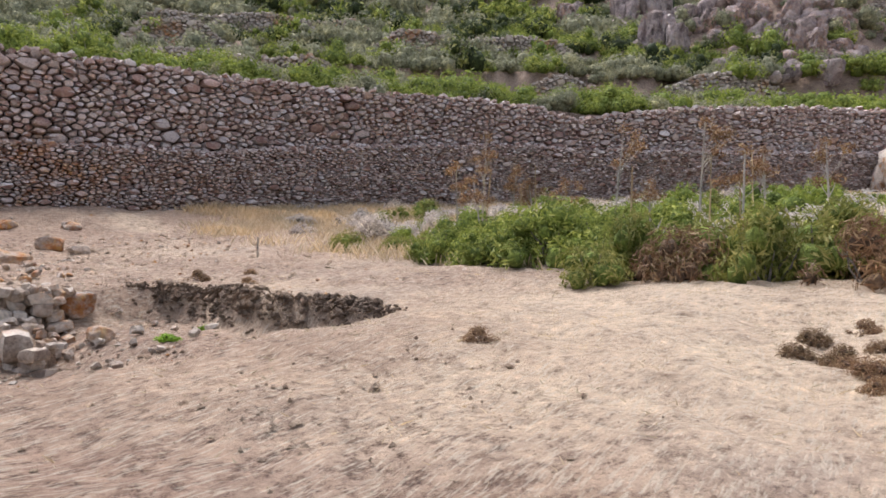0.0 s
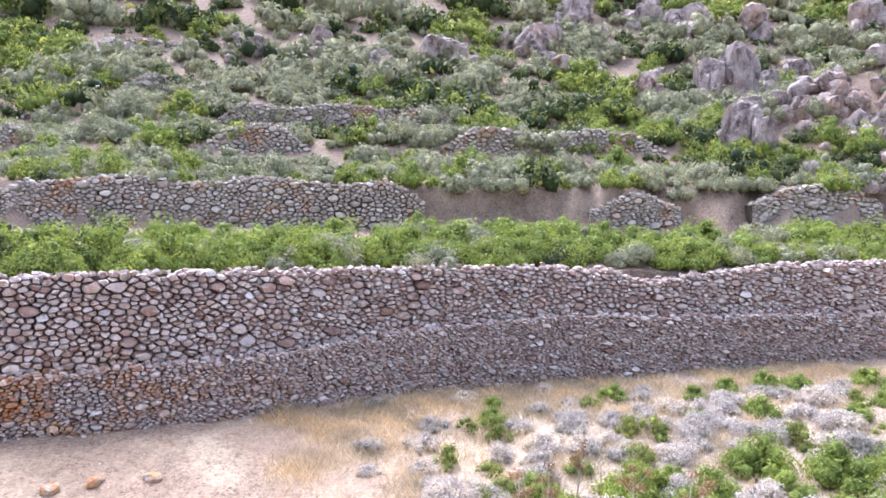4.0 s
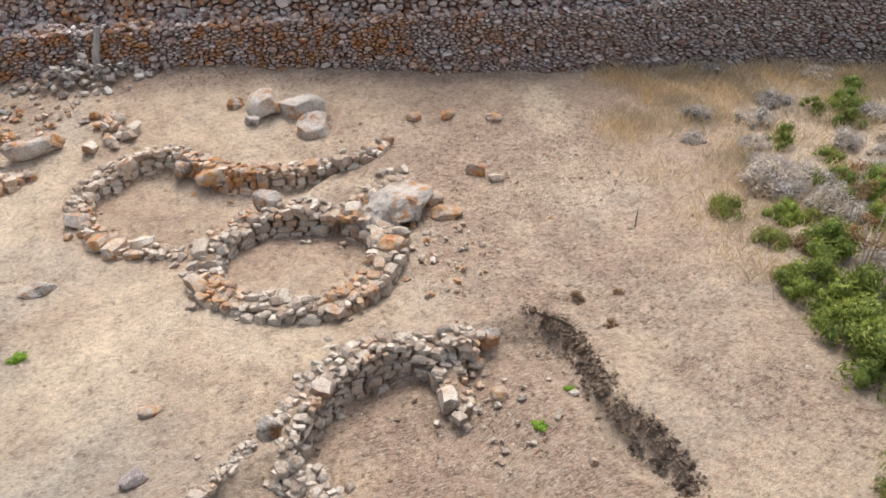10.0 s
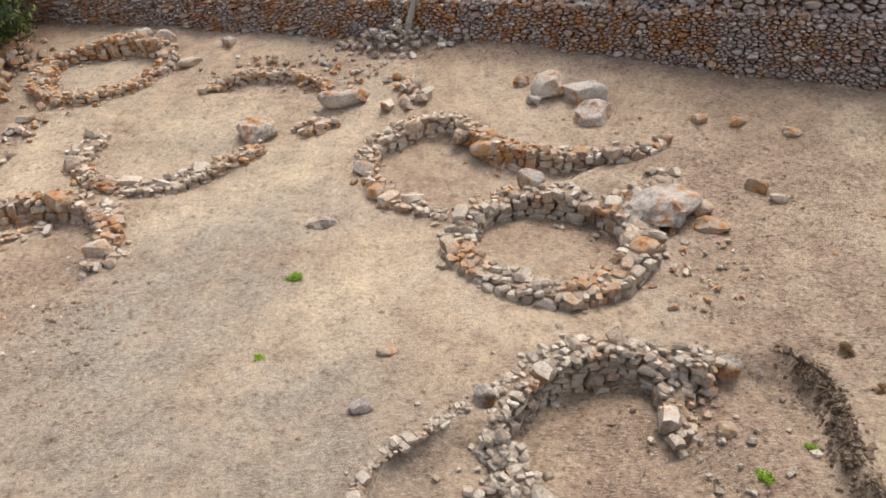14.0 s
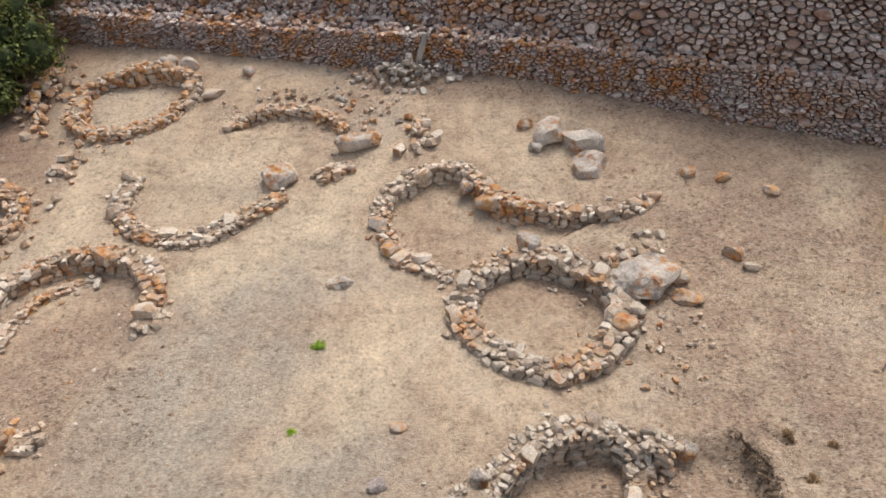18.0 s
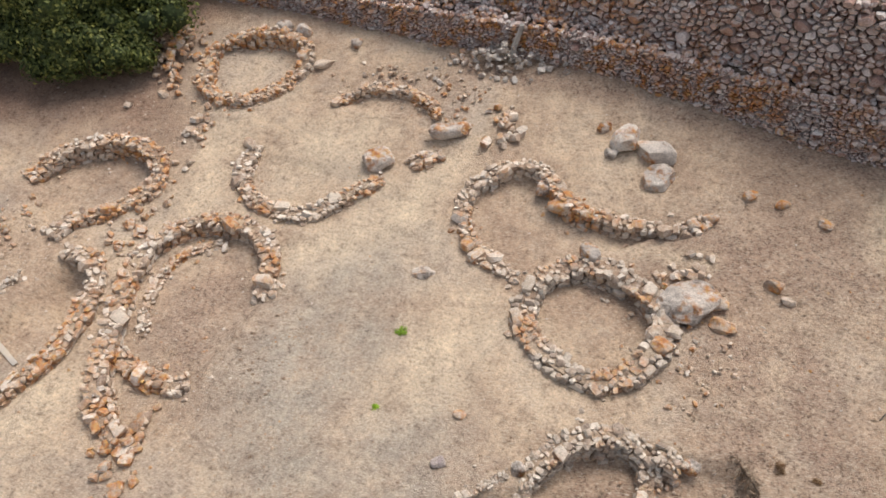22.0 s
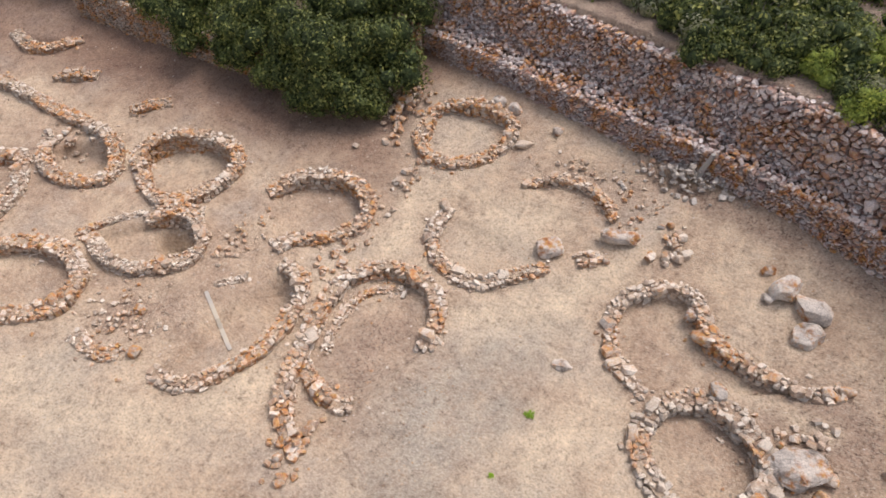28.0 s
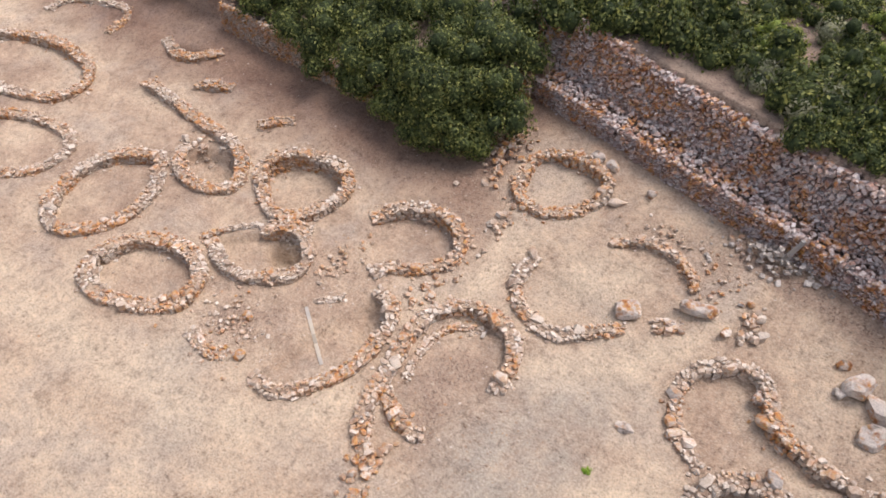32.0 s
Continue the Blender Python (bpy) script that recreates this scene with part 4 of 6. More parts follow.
# ---- plants ----
def leaves(points, normals, size, rng, slim=0.55, up=0.0):
    """One small folded leaf at each point; returns corners and faces."""
    k = len(points)
    nrm = normals + rng.normal(0, 0.34, (k, 3))
    nrm[:, 2] += up
    nrm /= np.linalg.norm(nrm, axis=1, keepdims=True) + 1e-9
    ref = rng.normal(0, 1, (k, 3))
    a = np.cross(nrm, ref)
    a /= np.linalg.norm(a, axis=1, keepdims=True) + 1e-9
    b = np.cross(nrm, a)
    l = size * rng.uniform(0.6, 1.35, (k, 1))
    w = l * slim
    v = np.stack([points - a * l * 0.5, points + b * w * 0.5 + nrm * l * 0.08, points + a * l * 0.5, points - b * w * 0.5 + nrm * l * 0.08], 1).reshape(-1, 3)
    f = np.arange(4 * k).reshape(-1, 4)
    return v, f


def lobes(rng, count, radius=1.0, tall=0.9, lo=0.3, hi=0.48):
    """Round masses of a shrub, in a dome."""
    c = []
    while len(c) < count:
        x, y = rng.uniform(-1, 1, 2)
        if x * x + y * y < 1:
            r = rng.uniform(lo, hi)
            z = rng.uniform(0.2, 1.0) * math.sqrt(max(1 - (x * x + y * y), 0.08))
            c.append((x * (1 - r) * radius, y * (1 - r) * radius, max(z * tall - r * 0.5, r * 0.5), r))
    return c


PHI = (1 + 5 ** 0.5) / 2
BALL = np.array([(-1, PHI, 0), (1, PHI, 0), (-1, -PHI, 0), (1, -PHI, 0), (0, -1, PHI), (0, 1, PHI), (0, -1, -PHI), (0, 1, -PHI), (PHI, 0, -1), (PHI, 0, 1), (-PHI, 0, -1), (-PHI, 0, 1)]) / math.hypot(1, PHI)
BALL_F = np.array([(0, 11, 5), (0, 5, 1), (0, 1, 7), (0, 7, 10), (0, 10, 11), (1, 5, 9), (5, 11, 4), (11, 10, 2), (10, 7, 6), (7, 1, 8), (3, 9, 4), (3, 4, 2), (3, 2, 6), (3, 6, 8), (3, 8, 9), (4, 9, 5), (2, 4, 11), (6, 2, 10), (8, 6, 7), (9, 8, 1)])


def shrub_parts(seed, count=13, per=150, leaf=0.075, slim=0.55, tall=0.9, lo=0.3, hi=0.48, fill=0.74):
    """Corners and faces of a unit shrub: its leaves, and the balls that fill it as shaded depth."""
    rng = np.random.default_rng(seed)
    pts, nrms, cv, cf, base = [], [], [], [], 0
    for x, y, z, r in lobes(rng, count, 1.0, tall, lo, hi):
        d = rng.normal(0, 1, (int(per * (r / 0.4) ** 2), 3))
        d /= np.linalg.norm(d, axis=1, keepdims=True)
        d = d[d[:, 2] > -0.45]
        rad = r * (1 + rng.normal(0, 0.1, (len(d), 1)) + 0.12 * np.sin(7 * d[:, :1] + 5 * d[:, 1:2]))
        pts.append(np.array([x, y, z]) + d * rad)
        nrms.append(d)
        cv.append(np.array([x, y, z]) + BALL * r * fill * rng.uniform(0.8, 1.15, (12, 1)))
        cf.append(BALL_F + base)
        base += 12
    p, nn = np.concatenate(pts), np.concatenate(nrms)
    keep = p[:, 2] > 0.0
    v, f = leaves(p[keep], nn[keep], leaf, rng, slim)
    return v, f, np.concatenate(cv), np.concatenate(cf)


def stems_mesh(seed, n=7, reach=0.7, thick=0.03, mat="bark"):
    """Bent tapering stems from one root."""
    rng = np.random.default_rng(seed)
    vs, fs = [], []
    for _ in range(n):
        a, tilt = rng.uniform(0, 6.28), rng.uniform(0.2, 0.8)
        tip = np.array([math.cos(a) * tilt, math.sin(a) * tilt, rng.uniform(0.6, 1.0)]) * reach
        mid = tip * 0.5 + rng.normal(0, 0.06, 3)
        for q, r in ((np.array([0, 0, -0.12]), thick), (mid, thick * 0.65), (tip, thick * 0.2)):
            vs += [(q[0] + r * math.cos(k * 1.571), q[1] + r * math.sin(k * 1.571), q[2]) for k in range(4)]
        b = len(vs) - 12
        fs += [(b + 4 * j + k, b + 4 * j + (k + 1) % 4, b + 4 * j + 4 + (k + 1) % 4, b + 4 * j + 4 + k) for j in range(2) for k in range(4)]
    return mesh_of("stems", vs, fs, mat)


# inner fills, mostly darker than their leaves to paint the shade between them
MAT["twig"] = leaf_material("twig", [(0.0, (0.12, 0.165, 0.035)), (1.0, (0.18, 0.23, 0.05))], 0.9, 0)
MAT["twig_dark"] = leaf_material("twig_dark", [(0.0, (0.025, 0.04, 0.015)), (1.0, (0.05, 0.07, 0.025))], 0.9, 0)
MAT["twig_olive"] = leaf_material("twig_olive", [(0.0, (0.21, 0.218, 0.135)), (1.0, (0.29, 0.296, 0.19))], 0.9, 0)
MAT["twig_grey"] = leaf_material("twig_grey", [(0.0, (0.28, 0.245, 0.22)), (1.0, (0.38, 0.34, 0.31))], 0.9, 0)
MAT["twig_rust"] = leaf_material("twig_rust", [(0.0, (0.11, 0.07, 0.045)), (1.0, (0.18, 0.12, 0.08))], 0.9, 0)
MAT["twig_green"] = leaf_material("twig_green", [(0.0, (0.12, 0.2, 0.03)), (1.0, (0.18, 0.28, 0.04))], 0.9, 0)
MAT["leaf_weed"] = leaf_material("leaf_weed", [(0.0, (0.2, 0.36, 0.03)), (1.0, (0.38, 0.55, 0.06))])
KINDS = {
    # material, inner fill material, variants, lobes, leaves a lobe, leaf, slimness, height
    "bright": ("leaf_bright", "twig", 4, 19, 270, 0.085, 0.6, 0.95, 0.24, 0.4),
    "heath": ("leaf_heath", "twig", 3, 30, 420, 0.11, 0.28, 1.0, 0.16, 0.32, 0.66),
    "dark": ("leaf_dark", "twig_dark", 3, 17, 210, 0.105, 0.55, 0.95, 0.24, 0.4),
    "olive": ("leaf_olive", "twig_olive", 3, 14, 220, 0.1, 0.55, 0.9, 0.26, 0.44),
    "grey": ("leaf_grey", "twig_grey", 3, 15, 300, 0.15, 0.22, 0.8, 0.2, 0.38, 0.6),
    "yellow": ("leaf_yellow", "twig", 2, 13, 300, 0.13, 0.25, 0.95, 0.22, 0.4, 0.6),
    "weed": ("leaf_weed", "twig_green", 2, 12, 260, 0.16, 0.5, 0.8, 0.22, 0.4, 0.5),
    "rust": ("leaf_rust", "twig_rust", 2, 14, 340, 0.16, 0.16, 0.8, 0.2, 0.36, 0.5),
}
RAW, LEAF_MESH, FILL_MESH, STEM_MESH = {}, {}, {}, {}
for n, (kind, (lm, tm, k, *shape)) in enumerate(KINDS.items()):
    RAW[kind] = [shrub_parts(100 + 10 * n + i, *shape) for i in range(k)]
    LEAF_MESH[kind] = [mesh_of("foliage", r[0], r[1].tolist(), lm) for r in RAW[kind]]
    FILL_MESH[kind] = [mesh_of("inner_foliage", r[2], r[3].tolist(), tm, True) for r in RAW[kind]]
    STEM_MESH[kind] = [stems_mesh(200 + 10 * n + i, mat="bark") for i in range(k)]


def shrub(kind, label, x, y, r, tall=1.0, category="shrub", group="", seed=0, name="shrub", sink=0.05):
    rng = np.random.default_rng(1000 + seed)
    k = int(rng.integers(0, len(LEAF_MESH[kind])))
    z = ground_z(x, y) - sink
    ob = empty(name, (x, y, z), label, category, group)
    turn = (0, 0, rng.uniform(0, 6.28))
    for nm, me in (("foliage", LEAF_MESH[kind][k]), ("inner_foliage", FILL_MESH[kind][k]), ("stem", STEM_MESH[kind][k])):
        piece(nm, me, ob, (x, y, z), turn, (r * rng.uniform(0.92, 1.1), r * rng.uniform(0.92, 1.1), r * tall))
    return ob


def scrub_mass(name, label, spots, seed, thin=1.0):
    """Far scrub that nobody could count: many shrubs as one mesh for each leaf colour."""
    rng = np.random.default_rng(seed)
    by = {}
    for kind, x, y, z, r, tall in spots:
        by.setdefault(kind, []).append((x, y, z, r, tall))
    for kind, some in by.items():
        vs, fs, ws, wf, nb, wb = [], [], [], [], 0, 0
        for x, y, z, r, tall in some:
            v, f, cv, cf = RAW[kind][int(rng.integers(0, len(RAW[kind])))]
            a = rng.uniform(0, 6.28)
            m = np.array([[math.cos(a), -math.sin(a), 0], [math.sin(a), math.cos(a), 0], [0, 0, tall]]) * r
            q = v.reshape(-1, 4, 3)
            if thin < 1:
                q = q[rng.random(len(q)) < thin]
                mid = q.mean(1, keepdims=True)
                q = mid + (q - mid) * (1 / thin) ** 0.5 * 0.72
            q = q.reshape(-1, 3) @ m.T + (x, y, z)
            vs.append(q)
            fs.append(np.arange(len(q)).reshape(-1, 4) + nb)
            nb += len(q)
            cc = cv.reshape(-1, 12, 3)[::2 if thin < 0.4 else 1]
            cc = cc.mean(1, keepdims=True) + (cc - cc.mean(1, keepdims=True)) * (1.12 if thin < 0.4 else 1.0)
            cc = cc.reshape(-1, 3)
            ws.append(cc @ m.T + (x, y, z))
            wf.append(cf[:len(cc) // 12 * 20] + wb)
            wb += len(cc)
        ob = tagged(new(name, mesh_of(name, np.concatenate(vs), np.concatenate(fs).tolist(), KINDS[kind][0])), label, "scrub", kind="stuff")
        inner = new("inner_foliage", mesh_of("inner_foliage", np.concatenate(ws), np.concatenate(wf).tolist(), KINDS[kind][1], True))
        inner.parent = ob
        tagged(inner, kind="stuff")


# bright evergreen shrubs on the first terrace, close behind the wall
rng = np.random.default_rng(77)
up_p, up_t, up_nn = line_frames(up_line)
count = 0
mass = []
for i in range(len(up_p)):
    x, y = up_p[i]
    if x < -8.5 or x > 34:
        continue
    west = x < 5
    for back in (1.75, 3.2, 5.0, 7.0, 9.2) if west else (1.9, 3.3, 5.0, 7.0):
        if rng.random() > (0.5 if west else 0.42) or (back < 2 and x < -3):
            continue
        o = back + rng.normal(0, 0.35)
        sx, sy = x - up_nn[i][0] * o, y - up_nn[i][1] * o
        if (sx + sy) / 1.4142 > 21.7:
            continue
        r = min(rng.uniform(0.75, 1.75 - 0.1 * back) * (1.25 if west else 1.1), 0.58 * back)
        kind = str(rng.choice(["dark", "olive", "bright"], p=[0.8, 0.06, 0.14] if west else [0.06, 0.18, 0.76]))
        if back > 4 or x > 26:
            mass.append((kind, sx, sy, ground_z(sx, sy) - 0.05, r, rng.uniform(0.85, 1.15)))
            continue
        shrub(kind, {"dark": "dense dark green evergreen shrub behind the terrace wall", "olive": "dull olive-green shrub behind the terrace wall", "bright": "bright yellow-green evergreen shrub behind the terrace wall"}[kind], sx, sy, r, rng.uniform(0.85, 1.15), "shrub", "terrace shrubs", count)
        count += 1

scrub_mass("terrace_scrub", "dense green evergreen scrub covering the first terrace", mass, 6, 0.32)

# the large evergreen tree over the west corner, and the shrubs beside it
def lobed_tree(x, y, label, centres, leaf_count, seed, trunk_r=0.16):
    rng = np.random.default_rng(seed)
    z = ground_z(x, y)
    ob = empty("evergreen_tree", (x, y, z), label, "tree")
    pts, nrms, cv, cf, base = [], [], [], [], 0
    for cx, cy, cz, r in centres:
        for lx, ly, lz, lr in lobes(rng, 16, 1.0, 0.95, 0.24, 0.4):
            c = np.array([cx + lx * r, cy + ly * r, cz + (lz - 0.45) * r * 1.35])
            rr = lr * r
            d = rng.normal(0, 1, (int(leaf_count * lr * lr * 6), 3))
            d /= np.linalg.norm(d, axis=1, keepdims=True)
            d = d[d[:, 2] > -0.75]
            pts.append(c + d * rr * (1 + rng.normal(0, 0.1, (len(d), 1)) + 0.13 * np.sin(6 * d[:, :1] + 7 * d[:, 2:])))
            nrms.append(d)
            # dark balls paint the shade inside the crown
            cv.append(c + BALL * rr * 0.72 * rng.uniform(0.8, 1.15, (12, 1)))
            cf.append(BALL_F + base)
            base += 12
    v, f = leaves(np.concatenate(pts), np.concatenate(nrms), 0.15, rng, 0.5)
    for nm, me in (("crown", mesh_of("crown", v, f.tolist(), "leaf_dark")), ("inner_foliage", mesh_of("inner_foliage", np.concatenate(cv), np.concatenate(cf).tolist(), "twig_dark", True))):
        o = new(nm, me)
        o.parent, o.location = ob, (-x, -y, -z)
    vs, fs = [], []
    for cx, cy, cz, r in centres:
        a, b = np.array([x, y, z - 0.3]), np.array([x, y, z]) * 0.3 + np.array([cx, cy, cz]) * 0.7
        for k in range(5):
            s = k / 4
            q = a * (1 - s) + b * s + np.array([0.12 * math.sin(5 * s + cx), 0.12 * math.cos(4 * s + cy), 0.4 * s * (1 - s)])
            rad = trunk_r * (1 - 0.75 * s)
            vs += [(q[0] + rad * math.cos(j * 1.047), q[1] + rad * math.sin(j * 1.047), q[2]) for j in range(6)]
        b0 = len(vs) - 30
        fs += [(b0 + 6 * j + i, b0 + 6 * j + (i + 1) % 6, b0 + 6 * j + 6 + (i + 1) % 6, b0 + 6 * j + 6 + i) for j in range(4) for i in range(6)]
    o = new("trunk", mesh_of("trunk", vs, fs, "bark", True))
    o.parent, o.location = ob, (-x, -y, -z)
    return ob


lobed_tree(-15.6, 7.6, "large dense dark evergreen tree leaning over the wall corner", [(-14.0, 8.4, 2.9, 2.1), (-15.9, 7.7, 2.7, 1.8), (-16.4, 8.2, 3.8, 2.3), (-14.9, 10.4, 4.0, 2.4), (-18.2, 8.3, 3.5, 2.2), (-17.0, 10.8, 4.4, 2.3), (-14.3, 7.5, 1.9, 1.4), (-16.0, 6.9, 1.9, 1.4), (-17.8, 7.2, 2.1, 1.4)], 620, 61)
lobed_tree(-21.3, 8.6, "broad dark evergreen tree overhanging the west wall", [(-20.4, 8.4, 3.3, 2.1), (-22.8, 8.3, 3.3, 2.1), (-20.6, 10.6, 4.1, 2.2), (-23.6, 10.6, 3.9, 2.0), (-20.2, 7.3, 2.2, 1.3), (-22.6, 7.2, 2.2, 1.3)], 620, 62)
lobed_tree(-26.2, 9.0, "broad dark evergreen tree above the west wall", [(-25.0, 8.6, 3.1, 2.0), (-27.4, 8.7, 3.0, 2.0), (-26.4, 10.8, 3.7, 2.0)], 620, 63)
for i, (x, y) in enumerate([(-29.6, 8.7), (-32.0, 8.6), (-34.5, 8.4), (-30.6, 10.6), (-23.5, 12), (-19, 12.6), (-16, 13.2), (-13.8, 13.4), (-27, 12.6), (-31, 12.8), (-12.5, 15), (-9.9, 16.1), (-8.3, 15.6), (-11.2, 15.9), (-9.4, 14.2), (-11.4, 14.0), (-20.5, 15.2), (-25, 15.5), (-38.5, 9)]):
    shrub("dark", "dense dark green evergreen shrub on the west terrace", x, y, 1.7, 1.15, "shrub", "west terrace shrubs", 300 + i)

# scrub of the upper slopes
spots = []
rng = np.random.default_rng(88)
r2 = math.sqrt(0.5)
for q0, q1, step, kinds, lo, hi in ((24.9, 31.6, 1.1, ("olive", "olive", "olive", "bright", "heath", "olive"), 0.75, 1.2), (32.6, 37.4, 1.1, ("olive", "olive", "olive", "olive", "heath", "bright"), 0.75, 1.25), (38.2, 46.0, 1.5, ("olive", "olive", "dark", "olive", "heath", "olive"), 0.9, 1.6), (46.0, 60.0, 2.2, ("olive", "dark", "olive", "olive"), 1.2, 2.1), (60, 88, 3.4, ("olive", "dark", "olive"), 1.8, 3.2)):
    q = q0
    while q < q1:
        u = -34.0 - (q - 25) * 0.5
        while u < 56 + (q - 25) * 0.7:
            uu, qq = u + rng.normal(0, step * 0.35), q + rng.normal(0, step * 0.25)
            u += step
            if rng.random() < 0.03 or ((uu - 39) / 6) ** 2 + ((qq - 32) / 5) ** 2 < 1 and rng.random() < 0.5:
                continue
            x, y = (qq + uu) * r2, (qq - uu) * r2
            r = lo * 0.85 + (hi * 1.3 - lo * 0.85) * rng.random() ** 1.7
            if any(u0 - 0.5 < uu < u1 + 0.5 and q2 - 2.6 < qq < q2 + 0.3 for q2, u0, u1, *_ in TIERS):
                r *= 0.6
            patch = noise.noise((x * 0.11, y * 0.11, 4.0)) + rng.normal(0, 0.12)
            kind = str(rng.choice(kinds)) if abs(patch) < 0.2 else "olive" if patch < 0 else "dark" if patch < 0.33 else "heath"
            spots.append((kind, x, y, r, rng.uniform(0.85, 1.3)))
        q += step * 0.95
zs = height(np.array([s[1] for s in spots]), np.array([s[2] for s in spots]))
spots = [(k, x, y, z - 0.1, r, tl) for (k, x, y, r, tl), z in zip(spots, zs)]
scrub_mass("hill_scrub", "mixed olive and green maquis scrub on the lower terraces", [q for q in spots if q[1] + q[2] < 54], 5, 0.26)
scrub_mass("hill_scrub", "olive and grey-green maquis scrub covering the upper slope", [q for q in spots if q[1] + q[2] >= 54], 15, 0.12)


# rocks of the hillside
def boulder(label, x, y, r, sx=1.0, sy=1.0, sz=0.8, mat="rock", seed=0, sink=0.3, name="boulder", group="", turn=None, fine=3):
    """A weathered boulder with broken faces and rounded edges."""
    rng = np.random.default_rng(seed)
    bm = bmesh.new()
    bmesh.ops.create_icosphere(bm, subdivisions=fine, radius=1.0)
    crag = mat == "rock" and r > 0.7
    cuts = [(Vector(rng.normal(0, 1, 3) * (1, 1, 0.5 if crag else 1)).normalized(), rng.uniform(0.55 if crag else 0.68, 0.95)) for _ in range(14 if crag else 8)]
    off = Vector(rng.uniform(-50, 50, 3))
    for v in bm.verts:
        p = v.co.copy()
        # squared off, then broken along a few planes
        p *= 0.95 / (abs(p.x) ** 3 + abs(p.y) ** 3 + abs(p.z) ** 3) ** (1 / 3)
        for nrm, d in cuts:
            k = p.dot(nrm) - d
            if k > 0:
                p -= nrm * k
        p += p.normalized() * (noise.noise(p * 1.3 + off) * 0.17 + noise.noise(p * 3.2 + off) * 0.08 + noise.noise(p * 8 + off) * 0.03)
        if crag:  # upright rifts and ledges
            q = Vector((p.x * 2.6, p.y * 2.6, p.z * 0.9)) + off
            p -= Vector((p.x, p.y, 0.25 * p.z)) * max(0, 0.2 - abs(noise.noise(q))) * 1.1
        v.co = (p.x * r * sx, p.y * r * sy, p.z * r * sz)
    me = bpy.data.meshes.new(name)
    bm.to_mesh(me)
    bm.free()
    me.polygons.foreach_set("use_smooth", [True] * len(me.polygons))
    me.set_sharp_from_angle(angle=radians(32))
    me.materials.append(MAT[mat])
    ob = new(name, me)
    ob.location = (x, y, ground_z(x, y) + r * sz * (1 - 2 * sink) * 0.75)
    ob.rotation_euler = (0, 0, rng.uniform(0, 6.28) if turn is None else radians(turn))
    return tagged(ob, label, "boulder", group)


# outcrops of the knoll and the hillside: a few large rocks, each in a nest of smaller ones
rng = np.random.default_rng(91)
ROCKS = [(53.2, 7.9, 1.4, 1.7), (55.0, 6.5, 1.79, 1.7), (42.4, 2.1, 1.09, 1.6), (42.1, 0.9, 0.98, 1.6), (45.2, 2.4, 1.16, 0.9), (45.5, 0.9, 0.89, 1.1), (45.2, -0.5, 0.84, 1.1), (45.5, -1.8, 0.88, 1.1), (46.2, -3.1, 0.96, 1.0), (60.0, 5.7, 1.54, 0.8), (66.1, 5.0, 1.69, 0.8), (47.2, -1.7, 0.99, 0.8), (45.4, -5.6, 1.31, 0.9), (43.9, -5.1, 1.08, 1.0), (44.4, -6.2, 1.0, 1.1), (45.2, -6.9, 0.92, 0.8), (45.1, -4.2, 1.03, 0.8), (40.2, -5.7, 0.66, 1.0), (41.6, -7.2, 0.85, 0.9), (39.3, -4.9, 0.48, 0.8), (48.6, -6.0, 1.2, 0.7), (47.9, -6.8, 1.18, 0.7), (53.6, 23.8, 2.15, 0.9), (50.4, 18.4, 1.95, 0.7), (52.4, 17.9, 1.5, 0.8), (49.8, 11.6, 1.36, 1.0), (54.7, 12.6, 1.24, 0.9), (62.6, 24.9, 2.14, 1.1), (69.4, 20.6, 1.94, 1.0), (70.7, 16.2, 2.23, 0.9), (74.6, 12.2, 2.3, 0.9), (84.2, 3.2, 2.14, 1.3), (84.8, 1.4, 2.14, 1.2), (87.2, -0.7, 2.19, 1.3), (92.5, -1.7, 1.94, 1.0), (44.5, 27.1, 2.23, 0.9), (39.9, 29.7, 1.69, 0.8), (34.6, 39.9, 1.57, 0.8), (26.0, 46.8, 1.6, 0.7), (53.1, 18.4, 1.54, 0.6), (40.3, 37.6, 1.62, 0.8)]
for i, (x, y, r, tall) in enumerate(ROCKS):
    boulder("pale grey-pink weathered rock of a hillside outcrop", x, y, r * 0.95, rng.uniform(0.85, 1.1), rng.uniform(0.85, 1.15), tall, "rock", 400 + i, 0.16, "boulder", "hillside rocks", None, 4)
    for k in range(6):
        a, o, s = rng.uniform(0, 6.28), r * rng.uniform(0.6, 1.4), r * rng.uniform(0.3, 0.65)
        boulder("cracked pinkish rock at the foot of an outcrop", x + math.cos(a) * o, y + math.sin(a) * o, s, rng.uniform(0.8, 1.3), rng.uniform(0.8, 1.2), rng.uniform(0.7, 1.3), "rock", 500 + 7 * i + k, 0.25, "boulder", "outcrop stones", None, 2)
for i in range(60):
    uu, qq = 38.5 + rng.normal(0, 4.5), 30.0 + rng.normal(0, 2.8)
    boulder("cracked pinkish rock at the foot of an outcrop", (qq + uu) * r2, (qq - uu) * r2, rng.uniform(0.3, 0.8), rng.uniform(0.8, 1.3), rng.uniform(0.8, 1.2), rng.uniform(0.7, 1.2), "rock", 1400 + i, 0.25, "boulder", "outcrop stones", None, 2)

